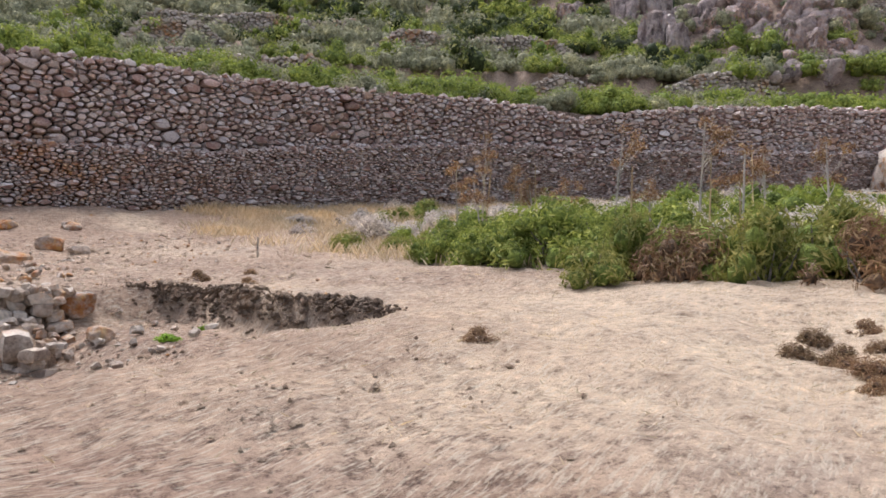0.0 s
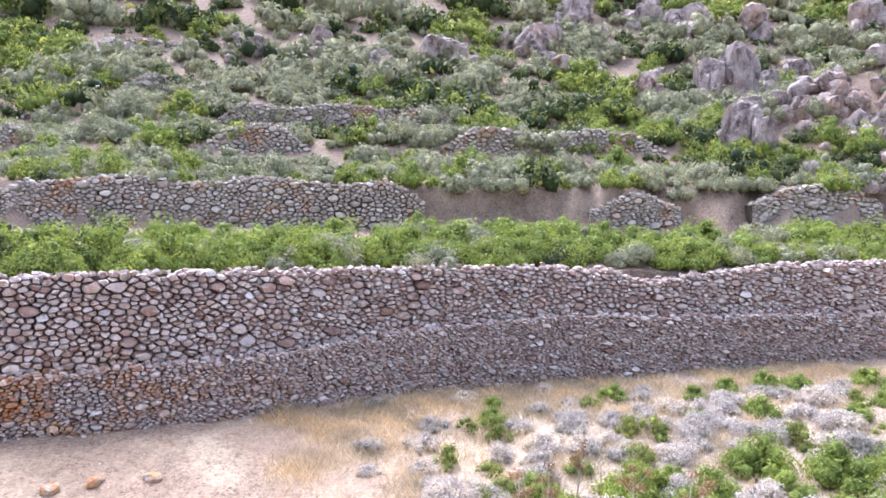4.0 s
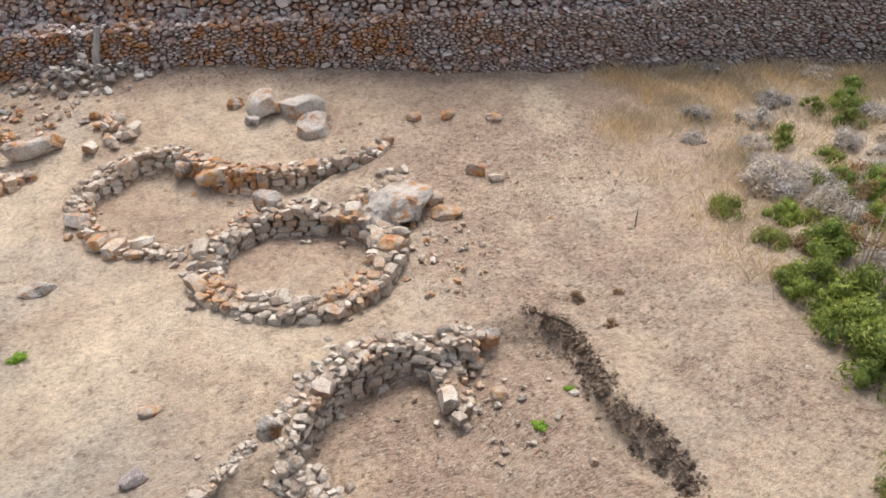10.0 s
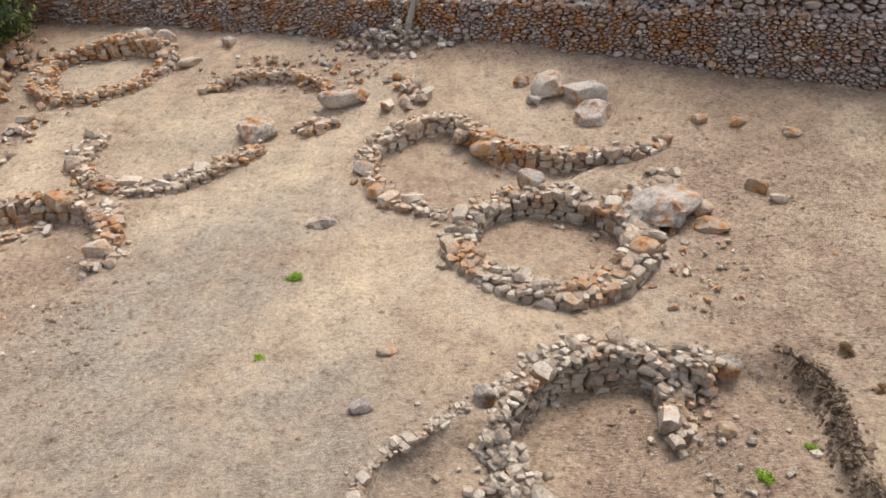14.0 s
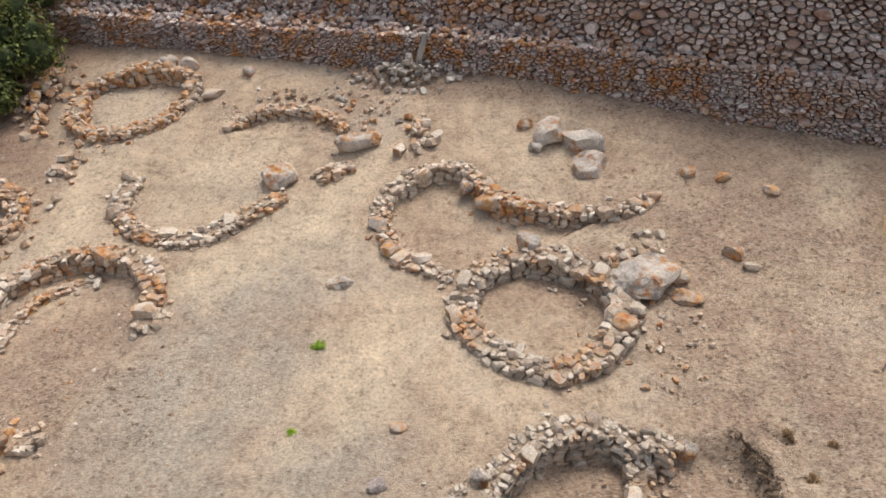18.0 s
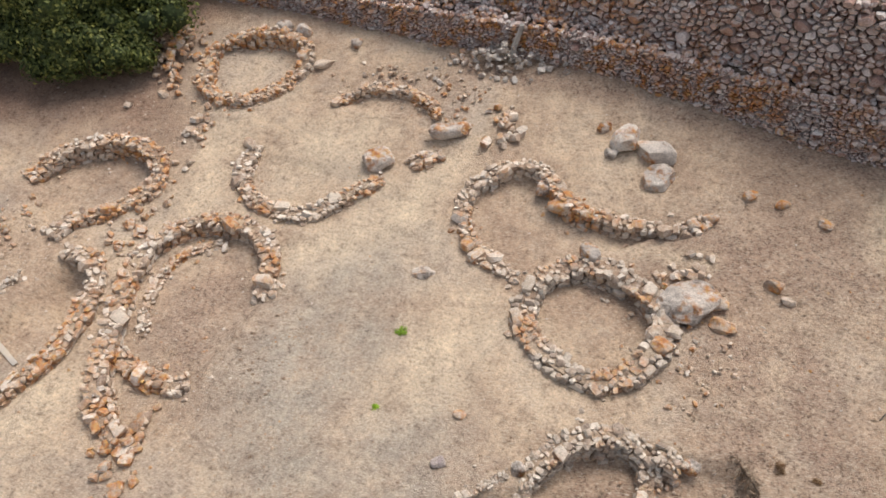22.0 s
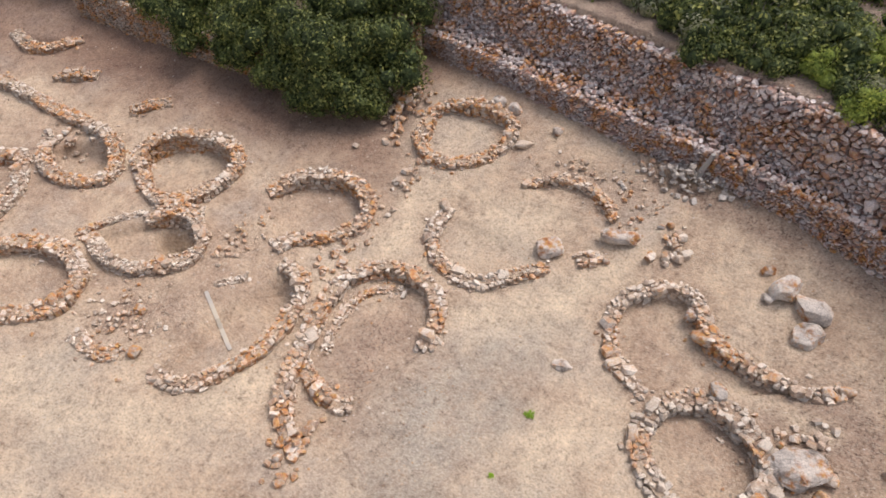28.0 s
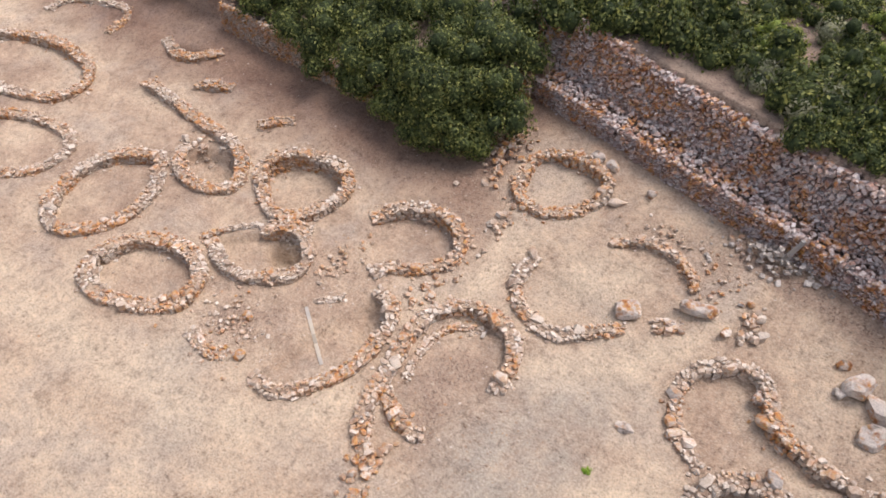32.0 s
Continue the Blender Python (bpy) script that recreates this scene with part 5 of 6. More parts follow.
# ---- the scrub field in the east ----
GREEN = [(9.1, -5.0, 0.7), (8.7, -6.2, 0.8), (9.4, -5.8, 0.85), (8.5, -7.1, 0.95), (8.0, -8.4, 0.8), (10.6, -6.9, 0.9), (9.6, -8.3, 0.9), (11.3, -6.4, 0.7), (13.9, -4.7, 0.8), (12.0, -4.3, 0.75), (12.9, -7.4, 0.85), (16.8, -6.6, 0.9), (14.8, -6.1, 0.7), (14.2, -5.2, 0.7), (13.3, -8.6, 0.9), (17.1, -8.3, 1.0), (18.6, -9.2, 0.9), (11.2, -9.3, 0.9), (15.4, -9.6, 1.0), (10.4, -10.4, 0.9)]
for i, (x, y, r) in enumerate(GREEN):
    shrub("heath" if x < 10.8 or i % 4 == 1 else "bright", "leafy green shrub in the dry scrub field", x, y, r, 1.05, "shrub", "field shrubs", 600 + i)
for i, (x, y, r) in enumerate([(11.9, -2.4, 0.4), (9.6, -3.6, 0.4), (9.7, -2.3, 0.45), (10.7, -3.4, 0.3), (9.0, -4.6, 0.35), (17.0, -3.3, 0.5), (12.8, -3.3, 0.4), (7.8, -9.3, 0.8), (7.9, -10.4, 0.8), (7.8, -11.5, 0.8), (6.9, -8.4, 0.5), (15.6, -4.2, 0.5), (18.8, -6.9, 0.6)]):
    shrub("yellow", "small yellow-green feathery bush in dry grass", x, y, r, 1.1, "bush", "field bushes", 640 + i)
GREY = [(11.5, -8.9, 0.6), (12.7, -9.9, 0.8), (14.7, -8.1, 0.65), (12.8, -4.8, 0.55), (12.2, -7.8, 0.6), (15.0, -1.9, 0.5), (19.0, -7.8, 0.7), (17.9, -4.6, 0.55), (11.0, -9.6, 0.6), (14.9, -10.1, 0.8), (13.6, -10.6, 0.7), (12.1, -0.5, 0.38), (14.1, 1.0, 0.42), (11.1, -2.1, 0.6), (11.5, -1.5, 0.45), (13.8, -1.4, 0.45), (14.9, -2.1, 0.5), (13.3, -2.8, 0.5), (12.5, -4.9, 0.55), (19.2, -3.4, 0.5), (18.5, -4.6, 0.55), (18.7, -5.4, 0.5), (20.7, -4.5, 0.55), (21.8, -5.1, 0.5), (17.0, -1.5, 0.5), (12.6, -7.9, 0.55), (14.6, -8.0, 0.6), (11.6, -8.7, 0.6), (10.2, -9.0, 0.55), (12.0, 1.3, 0.36), (11.2, 0.4, 0.3), (16.1, 1.5, 0.42), (14.0, 3.2, 0.35), (14.4, -5.7, 0.5), (14.9, -7.2, 0.6), (16.4, -9.2, 0.6), (19.6, -4.0, 0.5), (20.7, -7.4, 0.6), (18.8, -6.2, 0.5), (16.2, -3.2, 0.45), (17.6, -2.6, 0.5), (22.3, -6.5, 0.6), (15.4, -0.8, 0.4), (16.4, -4.8, 0.5), (20.0, -2.4, 0.4), (18.2, 0.2, 0.4), (19.4, -8.4, 0.6)]
for i, (x, y, r) in enumerate(GREY):
    shrub("grey", "dry pale grey cushion shrub", x, y, r * 1.25, 0.95, "shrub", "grey cushion shrubs", 700 + i)
for i, (x, y, r) in enumerate([(9.9, -4.0, 0.3), (7.3, -9.2, 0.6), (8.6, -9.6, 0.7), (7.1, -10.9, 0.6), (10.9, -5.3, 0.35)]):
    shrub("rust", "withered rust-brown weed bush", x, y, r, 1.2, "bush", "withered bushes", 760 + i)
for i, (x, y, r) in enumerate([(7.6, -8.6, 0.62), (7.4, -10.0, 0.6), (8.1, -10.6, 0.65), (7.7, -11.8, 0.6)]):
    shrub("yellow", "yellowing feathery bush beside withered weeds", x, y, r, 1.35, "bush", "field bushes", 780 + i)

rng = np.random.default_rng(97)
taken, mass = [(x, y, r) for x, y, r in GREEN + GREY], []
for i in range(900):
    x, y, r = rng.uniform(8, 25), rng.uniform(-13, 0.5), rng.uniform(0.4, 0.75)
    if x < np.interp(y, [-13, -8.5, -6.3, -4, -1.2, 0.5], [8.2, 8.3, 8.7, 9.8, 11.2, 12.5]) or float(behind(np.array([x]), np.array([y]))[0]) > -1.8:
        continue
    if any(math.hypot(x - a, y - b) < 0.62 * (r + q) for a, b, q in taken):
        continue
    taken.append((x, y, r))
    edge = y > -3.5
    kind = str(rng.choice(["grey", "bright", "yellow"], p=[0.62, 0.16, 0.22] if edge else [0.4, 0.44, 0.16]))
    if math.hypot(x, y + 11.3) > 15:
        mass.append((kind, x, y, ground_z(x, y) - 0.05, r, 1.0))
        continue
    shrub(kind, {"grey": "dry pale grey cushion shrub", "bright": "low leafy green shrub in the scrub field", "yellow": "small yellow-green feathery bush in dry grass"}[kind], x, y, r, 1.0, "shrub", {"grey": "grey cushion shrubs", "bright": "field shrubs", "yellow": "field bushes"}[kind], 1200 + i)

scrub_mass("field_scrub", "mixed grey and green low scrub of the dry field", mass, 7, 0.6)


def blades(name, label, pts, tall, lean, width, mat, seed, category="grass"):
    """Standing dry blades, each one a bent sliver."""
    rng = np.random.default_rng(seed)
    k = len(pts)
    a = rng.uniform(0, 6.28, k)
    h = tall * rng.uniform(0.5, 1.3, k)
    l = lean * rng.uniform(0.2, 1.4, k) * h
    c, s = np.cos(a), np.sin(a)
    w = width * rng.uniform(0.7, 1.4, k)
    z = height(pts[:, 0], pts[:, 1]) - 0.02
    p0 = np.stack([pts[:, 0] - s * w, pts[:, 1] + c * w, z], 1)
    p1 = np.stack([pts[:, 0] + s * w, pts[:, 1] - c * w, z], 1)
    p2 = np.stack([pts[:, 0] + c * l * 0.4 + s * w * 0.6, pts[:, 1] + s * l * 0.4 - c * w * 0.6, z + h * 0.6], 1)
    p3 = np.stack([pts[:, 0] + c * l, pts[:, 1] + s * l, z + h], 1)
    v = np.stack([p0, p1, p2, p3], 1).reshape(-1, 3)
    return tagged(new(name, mesh_of(name, v, np.arange(4 * k).reshape(-1, 4).tolist(), mat)), label, category, kind="stuff")


def tufted(n, centres, spread, seed):
    rng = np.random.default_rng(seed)
    c = np.array(centres)[rng.integers(0, len(centres), n)]
    return c + rng.normal(0, spread, (n, 2))


rng = np.random.default_rng(93)
field = []
while len(field) < 420:
    x, y = rng.uniform(8.5, 27), rng.uniform(-11, 5.5)
    d = float(behind(np.array([x]), np.array([y]))[0])
    if d < -0.3 and (d > -3.2 or rng.random() < 0.28) and x > 9 + max(0, -y - 1) * -0.1 + (2.2 if y > 2 else 0):
        field.append((x, y))
blades("dry_grass", "tall straw-coloured dry grass along the wall and field", tufted(60000, field, 0.34, 3), 0.2, 0.6, 0.0035, "straw", 4)

# ---- boulders and stones on the dig ----
BOULDERS = [(2.35, 5.75, 0.6, 0.8, 1.0, 0.75, "boulder_stone", "large grey boulder standing in a cluster of three"), (3.2, 5.4, 0.6, 1.15, 0.8, 0.7, "boulder_stone", "grey boulder with an orange-lichened end"), (3.25, 4.55, 0.56, 1.1, 0.85, 0.65, "boulder_stone", "grey boulder with an orange-lichened corner"), (3.98, 0.47, 0.82, 1.15, 0.8, 0.42, "boulder_stone", "broad flat-topped grey boulder built into a hut wall"), (4.75, 0.0, 0.32, 1.2, 0.8, 0.6, "hut_stone", "reddish block of stone beside the big boulder"), (4.7, 0.62, 0.26, 1.1, 0.9, 0.8, "orange_stone", "orange-lichened stone beside the big boulder"), (-2.8, 5.7, 0.62, 1.2, 0.65, 0.45, "boulder_stone", "long flat grey boulder lying in a hut wall"), (-4.75, 4.45, 0.5, 1.1, 0.85, 0.75, "boulder_stone", "big round boulder half covered in orange lichen"), (6.05, 1.35, 0.25, 1.1, 0.9, 0.75, "orange_stone", "loose orange-lichened stone on bare earth"), (6.35, 0.95, 0.18, 1.2, 0.8, 0.7, "hut_stone", "small brown loose stone on bare earth"), (-2.65, 0.72, 0.34, 1.2, 0.7, 0.35, "boulder_stone", "flat yellow-lichened slab lying on bare earth"), (1.7, 6.3, 0.25, 1.2, 0.8, 0.6, "boulder_stone", "small grey loose stone"), (1.95, 5.35, 0.22, 1.1, 0.9, 0.7, "boulder_stone", "small grey loose stone"), (-9.3, 9.7, 0.34, 1.0, 0.9, 0.85, "boulder_stone", "rounded grey boulder on a hut ring"), (-8.55, 9.6, 0.32, 1.0, 0.9, 0.85, "boulder_stone", "rounded grey boulder on a hut ring"), (-7.5, 8.3, 0.35, 1.3, 0.6, 0.5, "hut_stone", "flat reddish slab beside a hut ring"), (-6.6, 9.2, 0.22, 1, 1, 0.9, "boulder_stone", "small grey stone near the wall"), (-3.35, 4.75, 0.25, 1, 0.9, 0.9, "boulder_stone", "round grey stone beside a flat boulder"), (6.5, 4.0, 0.2, 1.2, 0.8, 0.7, "orange_stone", "small orange loose stone"), (5.7, 4.2, 0.22, 1.2, 0.8, 0.6, "orange_stone", "small orange loose stone"), (7.5, 3.4, 0.2, 1.2, 0.9, 0.7, "orange_stone", "small orange loose stone"), (-1.05, -3.2, 0.15, 1.2, 0.9, 0.5, "orange_stone", "small flat orange-lichened stone in bare earth"), (-15.3, -3.8, 0.25, 1.1, 0.9, 0.8, "orange_stone", "loose orange stone on the ground"), (-14.2, -5.1, 0.28, 0.9, 0.9, 1.0, "orange_stone", "loose orange stone at a wall end"), (1.55, 1.75, 0.3, 1.2, 0.8, 0.9, "boulder_stone", "pale block at the top of a hut wall"), (0.2, 4.0, 0.35, 0.8, 1.2, 0.6, "boulder_stone", "large flat pale slab in a hut wall"), (0.75, 3.4, 0.42, 1.2, 0.9, 0.6, "hut_stone", "large pale orange-edged slab in a hut wall"), (-1.3, -4.4, 0.18, 1.1, 0.9, 0.6, "rock", "small dark grey stone half in the earth"), (3.9, -3.6, 0.22, 1, 0.9, 0.9, "boulder_stone", "tumbled grey block of stone"), (3.6, -4.6, 0.16, 1, 0.9, 0.8, "hut_stone", "tumbled yellowish stone in the hollow"), (0.35, -4.3, 0.2, 1, 0.9, 0.9, "boulder_stone", "tumbled grey block at the hut entrance"), (1.9, -1.75, 0.32, 1.3, 0.8, 0.6, "hut_stone", "large pale stone in a hut ring"), (3.3, -0.9, 0.3, 1.1, 0.9, 0.6, "hut_stone", "pale round stone in a hut ring"), (4.15, 2.95, 0.24, 1.2, 0.9, 0.8, "orange_stone", "orange-lichened block in the end of a wall arm"), (4.6, 3.25, 0.26, 1.1, 0.8, 0.8, "orange_stone", "orange-lichened stone at the tip of a wall arm"), (30.2, -10.9, 1.5, 1.1, 0.9, 0.95, "boulder_stone", "huge pale boulder at the foot of the terrace wall")]
for i, (x, y, r, sx, sy, sz, mat, label) in enumerate(BOULDERS):
    on_wall = i in (3, 6, 7, 13, 14, 24, 25, 26, 31, 32)
    ob = boulder(label, x, y, r * 0.86, sx, sy, sz, mat, 800 + i, 0.22, "boulder" if r > 0.33 else "loose_stone", "", 20 * (i % 4) - 25, 4)
    if on_wall:
        ob.location.z = ground_z(x, y) + (0.2 if i in (24, 25, 26, 31, 32) else 0.26 if i == 3 else 0.12) + r * sz * 0.05


def heap(label, cx, cy, spread, n, size, mat, seed, high=0.25, name="rubble_heap"):
    """A heap of fallen stones."""
    rng = np.random.default_rng(seed)
    ob = empty(name, (cx, cy, ground_z(cx, cy)), label, "rubble")
    for _ in range(n):
        dx, dy = rng.normal(0, spread[0]), rng.normal(0, spread[1])
        k = size * rng.uniform(0.5, 1.5)
        z = ground_z(cx + dx, cy + dy) + k * 0.2 + max(0, high * (1 - math.hypot(dx / spread[0], dy / spread[1]) / 1.5)) * rng.random()
        piece("stone", STONES[mat][int(rng.integers(12, 24))], ob, (cx + dx, cy + dy, z), tuple(rng.uniform(-0.6, 0.6, 2)) + (rng.uniform(0, 6.28),), (k, k * 0.8, k * 0.6))
    return ob


heap("heap of fallen grey stones at the wall foot", -1.7, 8.7, (1.0, 0.4), 130, 0.2, "grey_stone", 901, 0.75)
heap("tumble of brown and grey stones below the tree", -12.8, 8.3, (0.5, 0.9), 100, 0.27, "hut_stone", 902, 0.6)
heap("loose pile of pale stones", -1.25, 6.1, (0.3, 0.45), 24, 0.3, "hut_stone", 903, 0.2)
heap("strewn line of small stones", -10.8, 4.9, (0.25, 0.8), 26, 0.26, "hut_stone", 904, 0.05)
heap("scatter of stones in the dug hollow", 3.6, -4.9, (0.5, 0.6), 36, 0.1, "pale_stone", 905, 0.05)
heap("tumbled grey stones at the hut entrance", 0.55, -5.3, (0.3, 0.5), 60, 0.13, "pale_stone", 906, 0.12)
heap("broken stones sloping off the hut ring", 4.1, -1.3, (0.5, 0.7), 40, 0.13, "hut_stone", 907, 0.06)
heap("spread of ruined wall stones", -15.6, -4.4, (0.75, 0.8), 90, 0.15, "hut_stone", 908, 0.1)
heap("scattered broken stones between huts", -14.7, 0.1, (0.5, 0.8), 44, 0.17, "hut_stone", 909, 0.1)
heap("scattered broken stones beside a hut", -11.0, 0.9, (0.5, 0.5), 26, 0.26, "hut_stone", 910, 0.1)
heap("low scatter of stones on a faint wall line", -3.0, 7.0, (0.6, 0.5), 34, 0.14, "hut_stone", 911, 0.06)
heap("low scatter of stones beside an arc", -5.0, 7.9, (0.8, 0.3), 30, 0.15, "hut_stone", 912, 0.06)
heap("tumbled stones at a wall end", -8.0, -5.2, (0.35, 0.5), 26, 0.26, "hut_stone", 913, 0.12)
heap("strewn orange stones near a curved wall", -24.3, 0.9, (0.5, 0.4), 26, 0.26, "hut_stone", 914, 0.1)
heap("loose stones on the far side of a ring", 4.0, 1.5, (0.5, 0.4), 22, 0.22, "hut_stone", 915, 0.06)
heap("small stones on a faint mound", 8.2, 0.4, (0.6, 0.5), 14, 0.07, "hut_stone", 916, 0.02)


# posts
def post(label, x, y, h, r, mat, lean=0.05, seed=0, name="wooden_post"):
    """A weathered, slightly crooked stake."""
    rng = np.random.default_rng(seed)
    vs, fs = [], []
    for k in range(6):
        s = k / 5
        rad = r * (1 - 0.3 * s)
        cx, cy = lean * h * s + rng.normal(0, r * 0.15), rng.normal(0, r * 0.15)
        vs += [(cx + rad * math.cos(j * 0.898) * rng.uniform(0.85, 1.1), cy + rad * math.sin(j * 0.898), h * s - 0.2 * (k == 0)) for j in range(7)]
    fs += [(7 * k + j, 7 * k + (j + 1) % 7, 7 * k + 7 + (j + 1) % 7, 7 * k + 7 + j) for k in range(5) for j in range(7)]
    fs.append(tuple(range(35, 42)))
    ob = new(name, mesh_of(name, vs, fs, mat))
    ob.location = (x, y, ground_z(x, y))
    return tagged(ob, label, "post")


MAT["old_wood"] = leaf_material("old_wood", [(0.0, (0.42, 0.4, 0.38)), (1.0, (0.55, 0.53, 0.5))], 0.85)
MAT["rope"] = leaf_material("rope", [(0.0, (0.5, 0.46, 0.4)), (1.0, (0.55, 0.5, 0.44))], 0.8)
post("weathered grey stump of a post leaning on the wall foot", -1.4, 8.85, 1.25, 0.11, "old_wood", 0.22, 1, "post_stump")
post("small upright grey stone marker between two huts", 1.6, 2.95, 0.42, 0.07, "old_wood", 0.1, 2, "marker_stone")
post("thin dark stake in the bare ground", 7.8, -2.0, 0.35, 0.02, "bark", 0.05, 3, "stake")
# pale strip across the floor of the curved hut
c0, c1 = np.array([-14.0, -2.2]), np.array([-11.95, -3.45])
vs, fs = [], []
for k in range(11):
    q = c0 + (c1 - c0) * k / 10
    z = ground_z(*q)
    dx, dy = 0.035, 0.055
    vs += [(q[0] - dx, q[1] - dy, z - 0.05), (q[0] - dx, q[1] - dy, z + 0.05), (q[0] + dx, q[1] + dy, z + 0.05), (q[0] + dx, q[1] + dy, z - 0.05)]
for k in range(10):
    fs += [(4 * k + j, 4 * k + (j + 1) % 4, 4 * k + 4 + (j + 1) % 4, 4 * k + 4 + j) for j in range(4)]
tagged(new("wooden_batten", mesh_of("wooden_batten", vs, fs, "rope")), "pale straight batten lying across a hut floor", "batten")

# bright green tufts
for i, (x, y, r) in enumerate([(-2.8, -1.2, 0.19), (3.8, -5.4, 0.15), (4.6, -4.9, 0.12), (-2.95, -3.3, 0.12)]):
    shrub("weed", "small bright green weed tuft in bare earth", x, y, r, 0.7, "weed", "weed tufts", 960 + i, "weed_tuft", 0.02)
for i, (x, y, r) in enumerate([(3.85, -10.95, 0.16), (4.1, -10.7, 0.13), (3.6, -11.0, 0.12), (3.35, -11.1, 0.15), (4.5, -10.75, 0.14), (4.3, -11.1, 0.12), (4.9, -11.0, 0.14), (3.1, -11.15, 0.1), (3.28, -9.16, 0.13), (5.6, -3.4, 0.2), (5.75, -4.2, 0.15), (6.3, -3.6, 0.12)]):
    shrub("rust", "withered brown weed clump", x, y, r, 0.95, "weed", "withered weeds", 980 + i, "weed_tuft", 0.02)
# flower stalks in the field
for i, (x, y) in enumerate([(9.2, -6.2), (10.4, -4.9), (11.8, -5.2), (10.3, -7.6), (13.0, -6.6), (9.6, -9.3), (12.2, -9.0), (10.9, -8.6)]):
    post("bare dry flower stalk among shrubs", x, y, rng.uniform(1.1, 1.6), 0.014, "straw", rng.uniform(-0.2, 0.2), 40 + i, "dry_stalk")

def fennel(label, x, y, h, seed):
    """A tall dry fennel stalk with its withered umbels."""
    rng = np.random.default_rng(seed)
    z = ground_z(x, y)
    ob = empty("dry_fennel", (x, y, z), label, "dried plant", "dry fennel stalks")
    tips = [(0.0, 0.0, h)] + [(rng.normal(0, 0.16), rng.normal(0, 0.16), h * rng.uniform(0.7, 0.95)) for _ in range(5)]
    vs, fs = [], []
    for k, (tx, ty, tz) in enumerate(tips):
        r = 0.02 if k == 0 else 0.008
        z0 = -0.1 if k == 0 else tz * 0.75
        b0 = len(vs)
        for qx, qy, qz, rr in ((0, 0, z0, r), (tx * 0.6, ty * 0.6, (z0 + tz) / 2, r * 0.8), (tx, ty, tz, r * 0.5)):
            vs += [(qx + rr * math.cos(j * 1.571), qy + rr * math.sin(j * 1.571), qz) for j in range(4)]
        fs += [(b0 + 4 * i + j, b0 + 4 * i + (j + 1) % 4, b0 + 4 * i + 4 + (j + 1) % 4, b0 + 4 * i + 4 + j) for i in range(2) for j in range(4)]
    stem = piece("stem", mesh_of("stem", vs, fs, "rope"), ob, (x, y, z), (rng.normal(0, 0.16), rng.normal(0, 0.16), 0))
    for tx, ty, tz in tips:
        d = rng.normal(0, 1, (60, 3))
        d /= np.linalg.norm(d, axis=1, keepdims=True)
        v, f = leaves(np.array([tx, ty, tz]) + d * np.array([0.15, 0.15, 0.11]) * rng.uniform(0.3, 1, (60, 1)), d, 0.07, rng, 0.35)
        tagged(piece("umbel", mesh_of("umbel", v, f.tolist(), "leaf_rust"), stem, (0, 0, 0), label="withered rust-brown umbel"), kind="stuff")


for i, (x, y, h) in enumerate([(10.3, -4.9, 1.95), (11.3, -6.9, 2.05), (10.2, -8.6, 1.9), (9.2, -9.4, 1.6), (12.6, -4.2, 1.5), (9.6, -5.4, 1.3), (10.5, -4.3, 1.5), (12.4, -5.6, 1.3), (12.1, -9.2, 1.5), (10.3, -10.3, 1.6), (11.5, -7.5, 1.2), (10.9, -5.7, 1.2)]):
    fennel("tall dry fennel stalk with withered brown umbels", x, y, h, 60 + i)

# loose straw, pebbles and the dark fringe of the dug bank
rng = np.random.default_rng(95)
k = 30000
pts = np.stack([rng.uniform(-30, 12, k), rng.uniform(-13, 9, k)], 1)
near = rng.random(k) < 0.5
pts[near] = np.stack([rng.normal(3, 5, near.sum()), rng.normal(-5, 4, near.sum())], 1)
pts = pts[behind(pts[:, 0], pts[:, 1]) < -0.4]
blades("loose_straw", "short dry straw and stubble on trampled earth", pts, 0.03, 2.2, 0.003, "straw", 6, "straw")
EDGE = rounded([(4.85, -3.4), (5.2, -4.1), (4.95, -5.0), (4.8, -5.7), (4.95, -6.4), (4.85, -7.3)], 0.05, 2)
blades("bank_grass", "dark withered grass hanging over the dug bank", tufted(420, EDGE, 0.12, 8), 0.035, 1.4, 0.0016, "leaf_rust", 9)
MAT["clod"] = earth_material("clod", [(0.13, 0.092, 0.066), (0.17, 0.122, 0.088), (0.2, 0.147, 0.106), (0.25, 0.19, 0.135), (0.17, 0.138, 0.11)], 0.15)
rows = []
for x, y in tufted(900, EDGE, 0.1, 18):
    k = rng.gamma(2.0, 0.014) + 0.01
    rows.append(((x - 0.05, y, ground_z(x, y) + rng.uniform(-0.03, 0.01)), tuple(rng.uniform(-0.5, 0.5, 3)), (k, k, k * 0.7), int(rng.integers(12, 24))))
bank = empty("earth_bank", (5.0, -5.0, ground_z(4.6, -5.0)), "dark crumbling earth bank edging the dug hollow", "earth bank", kind="structure")
join_stones("clods", rows, "clod", bank)
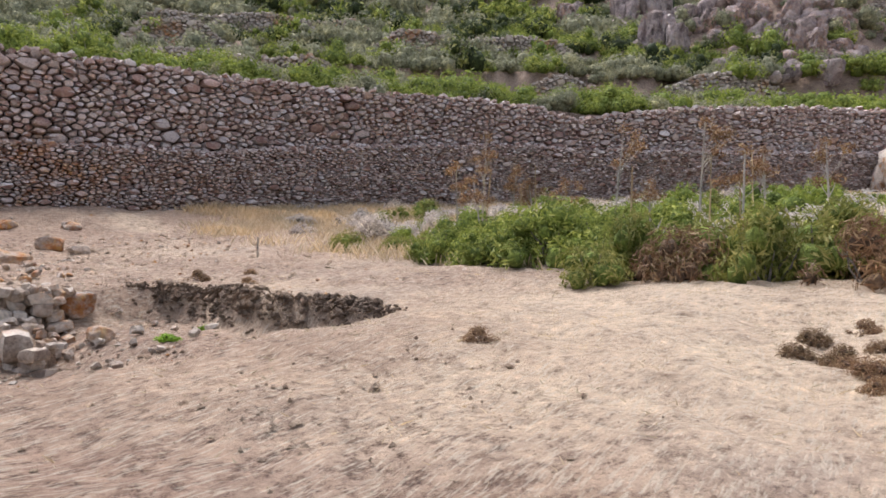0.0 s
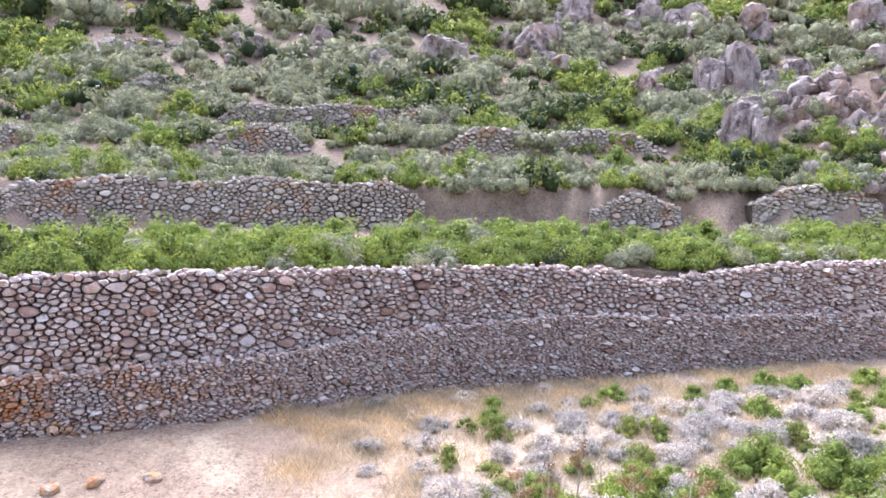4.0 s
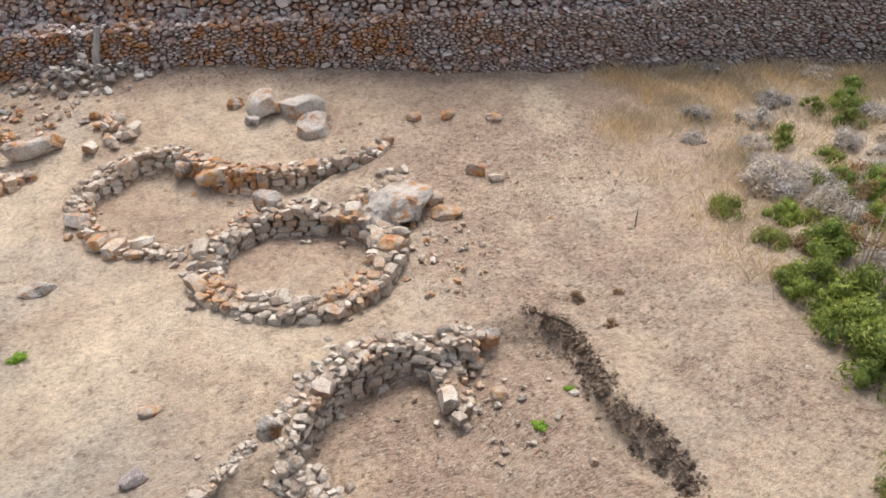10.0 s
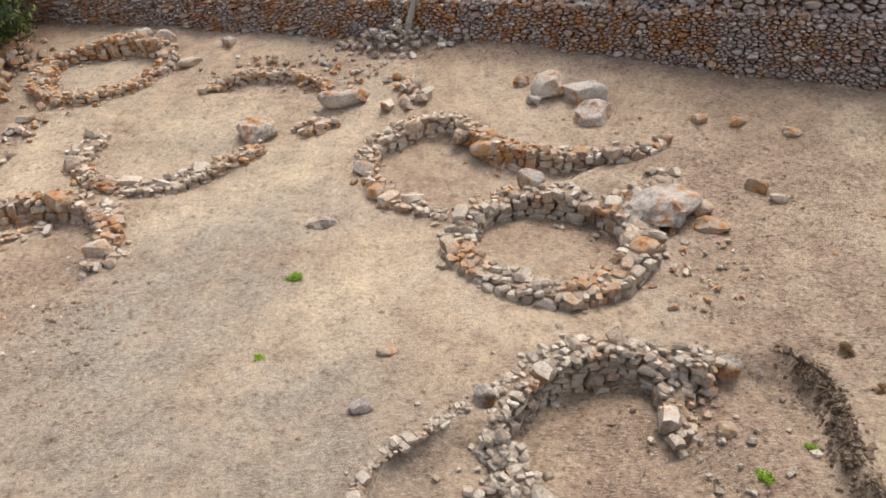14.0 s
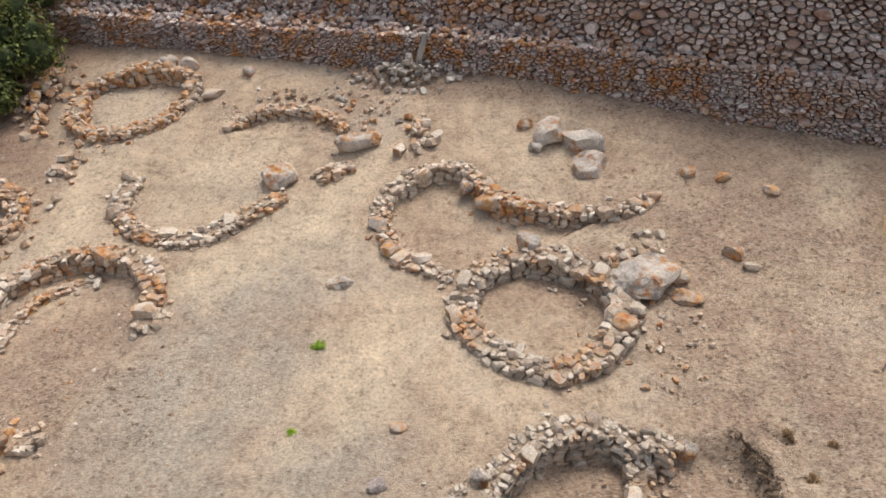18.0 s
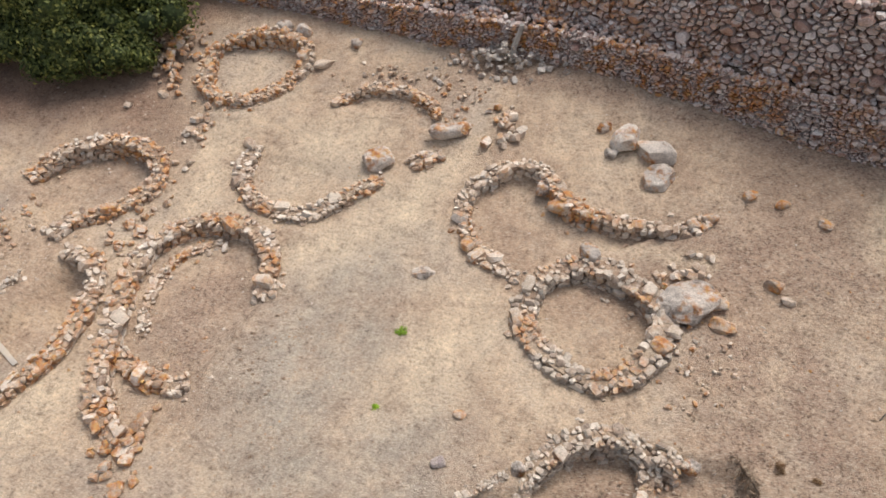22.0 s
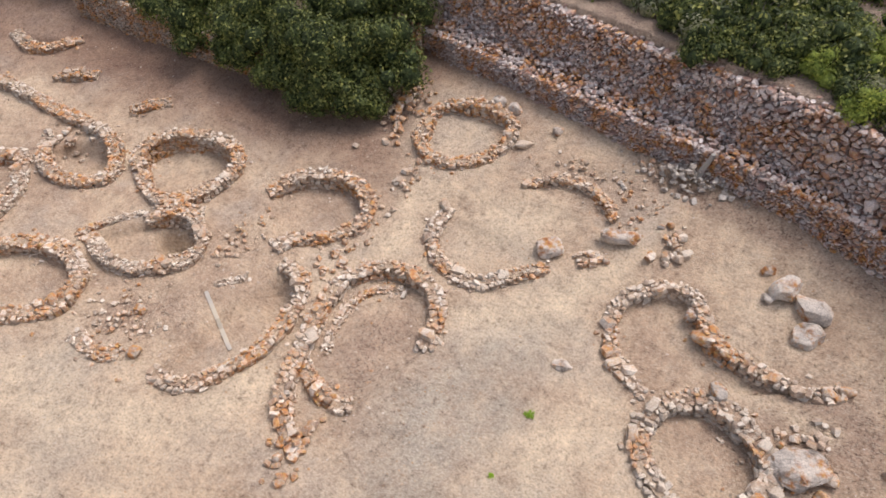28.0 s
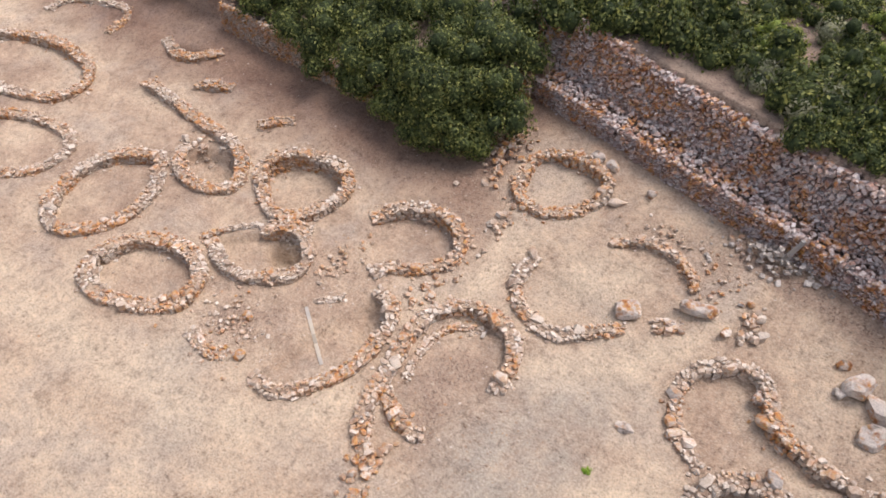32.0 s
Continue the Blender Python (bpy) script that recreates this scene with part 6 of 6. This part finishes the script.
# the broken face, from the rim down to the floor
bp, bt, bn = line_frames(EDGE)
vs, fs = [], []
for i in range(len(bp)):
    out, inn = bp[i] - bn[i] * 0.06, bp[i] + bn[i] * 0.34
    hi, lo = ground_z(*out) - 0.01, ground_z(*inn)
    fade = float(smooth(min(i, len(bp) - 1 - i), 0, 12))
    for k in range(9):
        v = k / 8
        jag = 0.05 * noise.noise((bp[i][0] * 5, bp[i][1] * 5, v * 2.2)) + 0.03 * noise.noise((bp[i][0] * 7, bp[i][1] * 7, v * 3))
        o = (-0.05 + (0.2 + 0.25 * noise.noise((bp[i][0] * 1.9, bp[i][1] * 1.9, 3.0))) * v ** 1.6 + jag * 1.4) * fade
        vs.append((bp[i][0] + bn[i][0] * o, bp[i][1] + bn[i][1] * o, hi + (lo - hi - 0.05) * v ** 0.8 - 0.03 * (1 - fade)))
fs = [(9 * i + k, 9 * i + k + 1, 9 * i + k + 10, 9 * i + k + 9) for i in range(len(bp) - 1) for k in range(8)]
face = new("bank_face", mesh_of("bank_face", vs, fs, "clod", True))
face.parent, face.location = bank, -bank.location
# roots and withered stalks that hang over it
vs = []
for x, y in tufted(70, EDGE, 0.05, 28):
    i = int(np.argmin(np.hypot(EDGE[:, 0] - x, EDGE[:, 1] - y)))
    z, l, a, w = ground_z(*(EDGE[i] - bn[i] * 0.1)) - 0.01, rng.gamma(2.0, 0.045), rng.normal(0, 0.03), rng.uniform(0.001, 0.002)
    fx, fy = bn[i] * rng.uniform(0.02, 0.2)
    tx, ty = bt[i]
    vs += [(x + tx * w, y + ty * w, z), (x - tx * w, y - ty * w, z), (x + fx - tx * w + tx * a, y + fy - ty * w + ty * a, z - l * 0.5), (x + fx * 1.15 + tx * a * 2, y + fy * 1.15 + ty * a * 2, z - l)]
tagged(new("hanging_roots", mesh_of("hanging_roots", vs, np.arange(len(vs)).reshape(-1, 4).tolist(), "twig_rust")), "withered roots and stalks hanging over the dug bank", "roots", kind="stuff")
blades("stubble", "dry straw stubble thick on the near slope", np.stack([rng.normal(5.6, 1.7, 26000), rng.normal(-9.0, 2.4, 26000)], 1), 0.02, 0.8, 0.0016, "straw", 10, "straw")


def pebbles(name, label, pts, size, mat, seed):
    rng = np.random.default_rng(seed)
    octa = np.array([(1, 0, 0), (-1, 0, 0), (0, 1, 0), (0, -1, 0), (0, 0, 1), (0, 0, -1)], float)
    tri = np.array([(0, 2, 4), (2, 1, 4), (1, 3, 4), (3, 0, 4), (2, 0, 5), (1, 2, 5), (3, 1, 5), (0, 3, 5)])
    k = len(pts)
    s = size * rng.gamma(2.0, 0.5, k)[:, None, None] * rng.uniform(0.6, 1.3, (k, 6, 1))
    v = octa[None] * s * np.array([1, 0.8, 0.55]) + rng.normal(0, size * 0.15, (k, 6, 3))
    z = height(pts[:, 0], pts[:, 1])
    v += np.stack([pts[:, 0], pts[:, 1], z + size * 0.15], 1)[:, None]
    f = tri[None] + 6 * np.arange(k)[:, None, None]
    return tagged(new(name, mesh_of(name, v.reshape(-1, 3), f.reshape(-1, 3).tolist(), mat)), label, "pebbles", kind="stuff")


k = 15000
pts = np.stack([rng.uniform(-32, 10, k), rng.uniform(-11, 9, k)], 1)
spots2 = np.array([(4.3, -1.2), (-6.5, -2.5), (-8, -3.5), (8.0, 0.2), (3.2, -5), (-15, -4), (-3, 7.2), (5, 1), (-12, 6), (-14, 0)])
c = rng.random(k) < 0.55
pts[c] = spots2[rng.integers(0, len(spots2), c.sum())] + rng.normal(0, 1.3, (c.sum(), 2))
pts = pts[(behind(pts[:, 0], pts[:, 1]) < -0.3) & ((pts[:, 1] > -6.5) | (pts[:, 0] < -2))]
pebbles("pebbles", "small loose stones and clods strewn over the earth", pts[::2], 0.02, "hut_core", 12)
pebbles("gravel", "pale stone chips strewn over the earth", pts[1::2], 0.017, "hut_stone", 13)
pts = np.stack([rng.normal(1.9, 0.7, 500), rng.normal(-9.4, 0.6, 500)], 1)
pebbles("gravel", "reddish clods and chips on the near slope", pts, 0.009, "hut_core", 14)
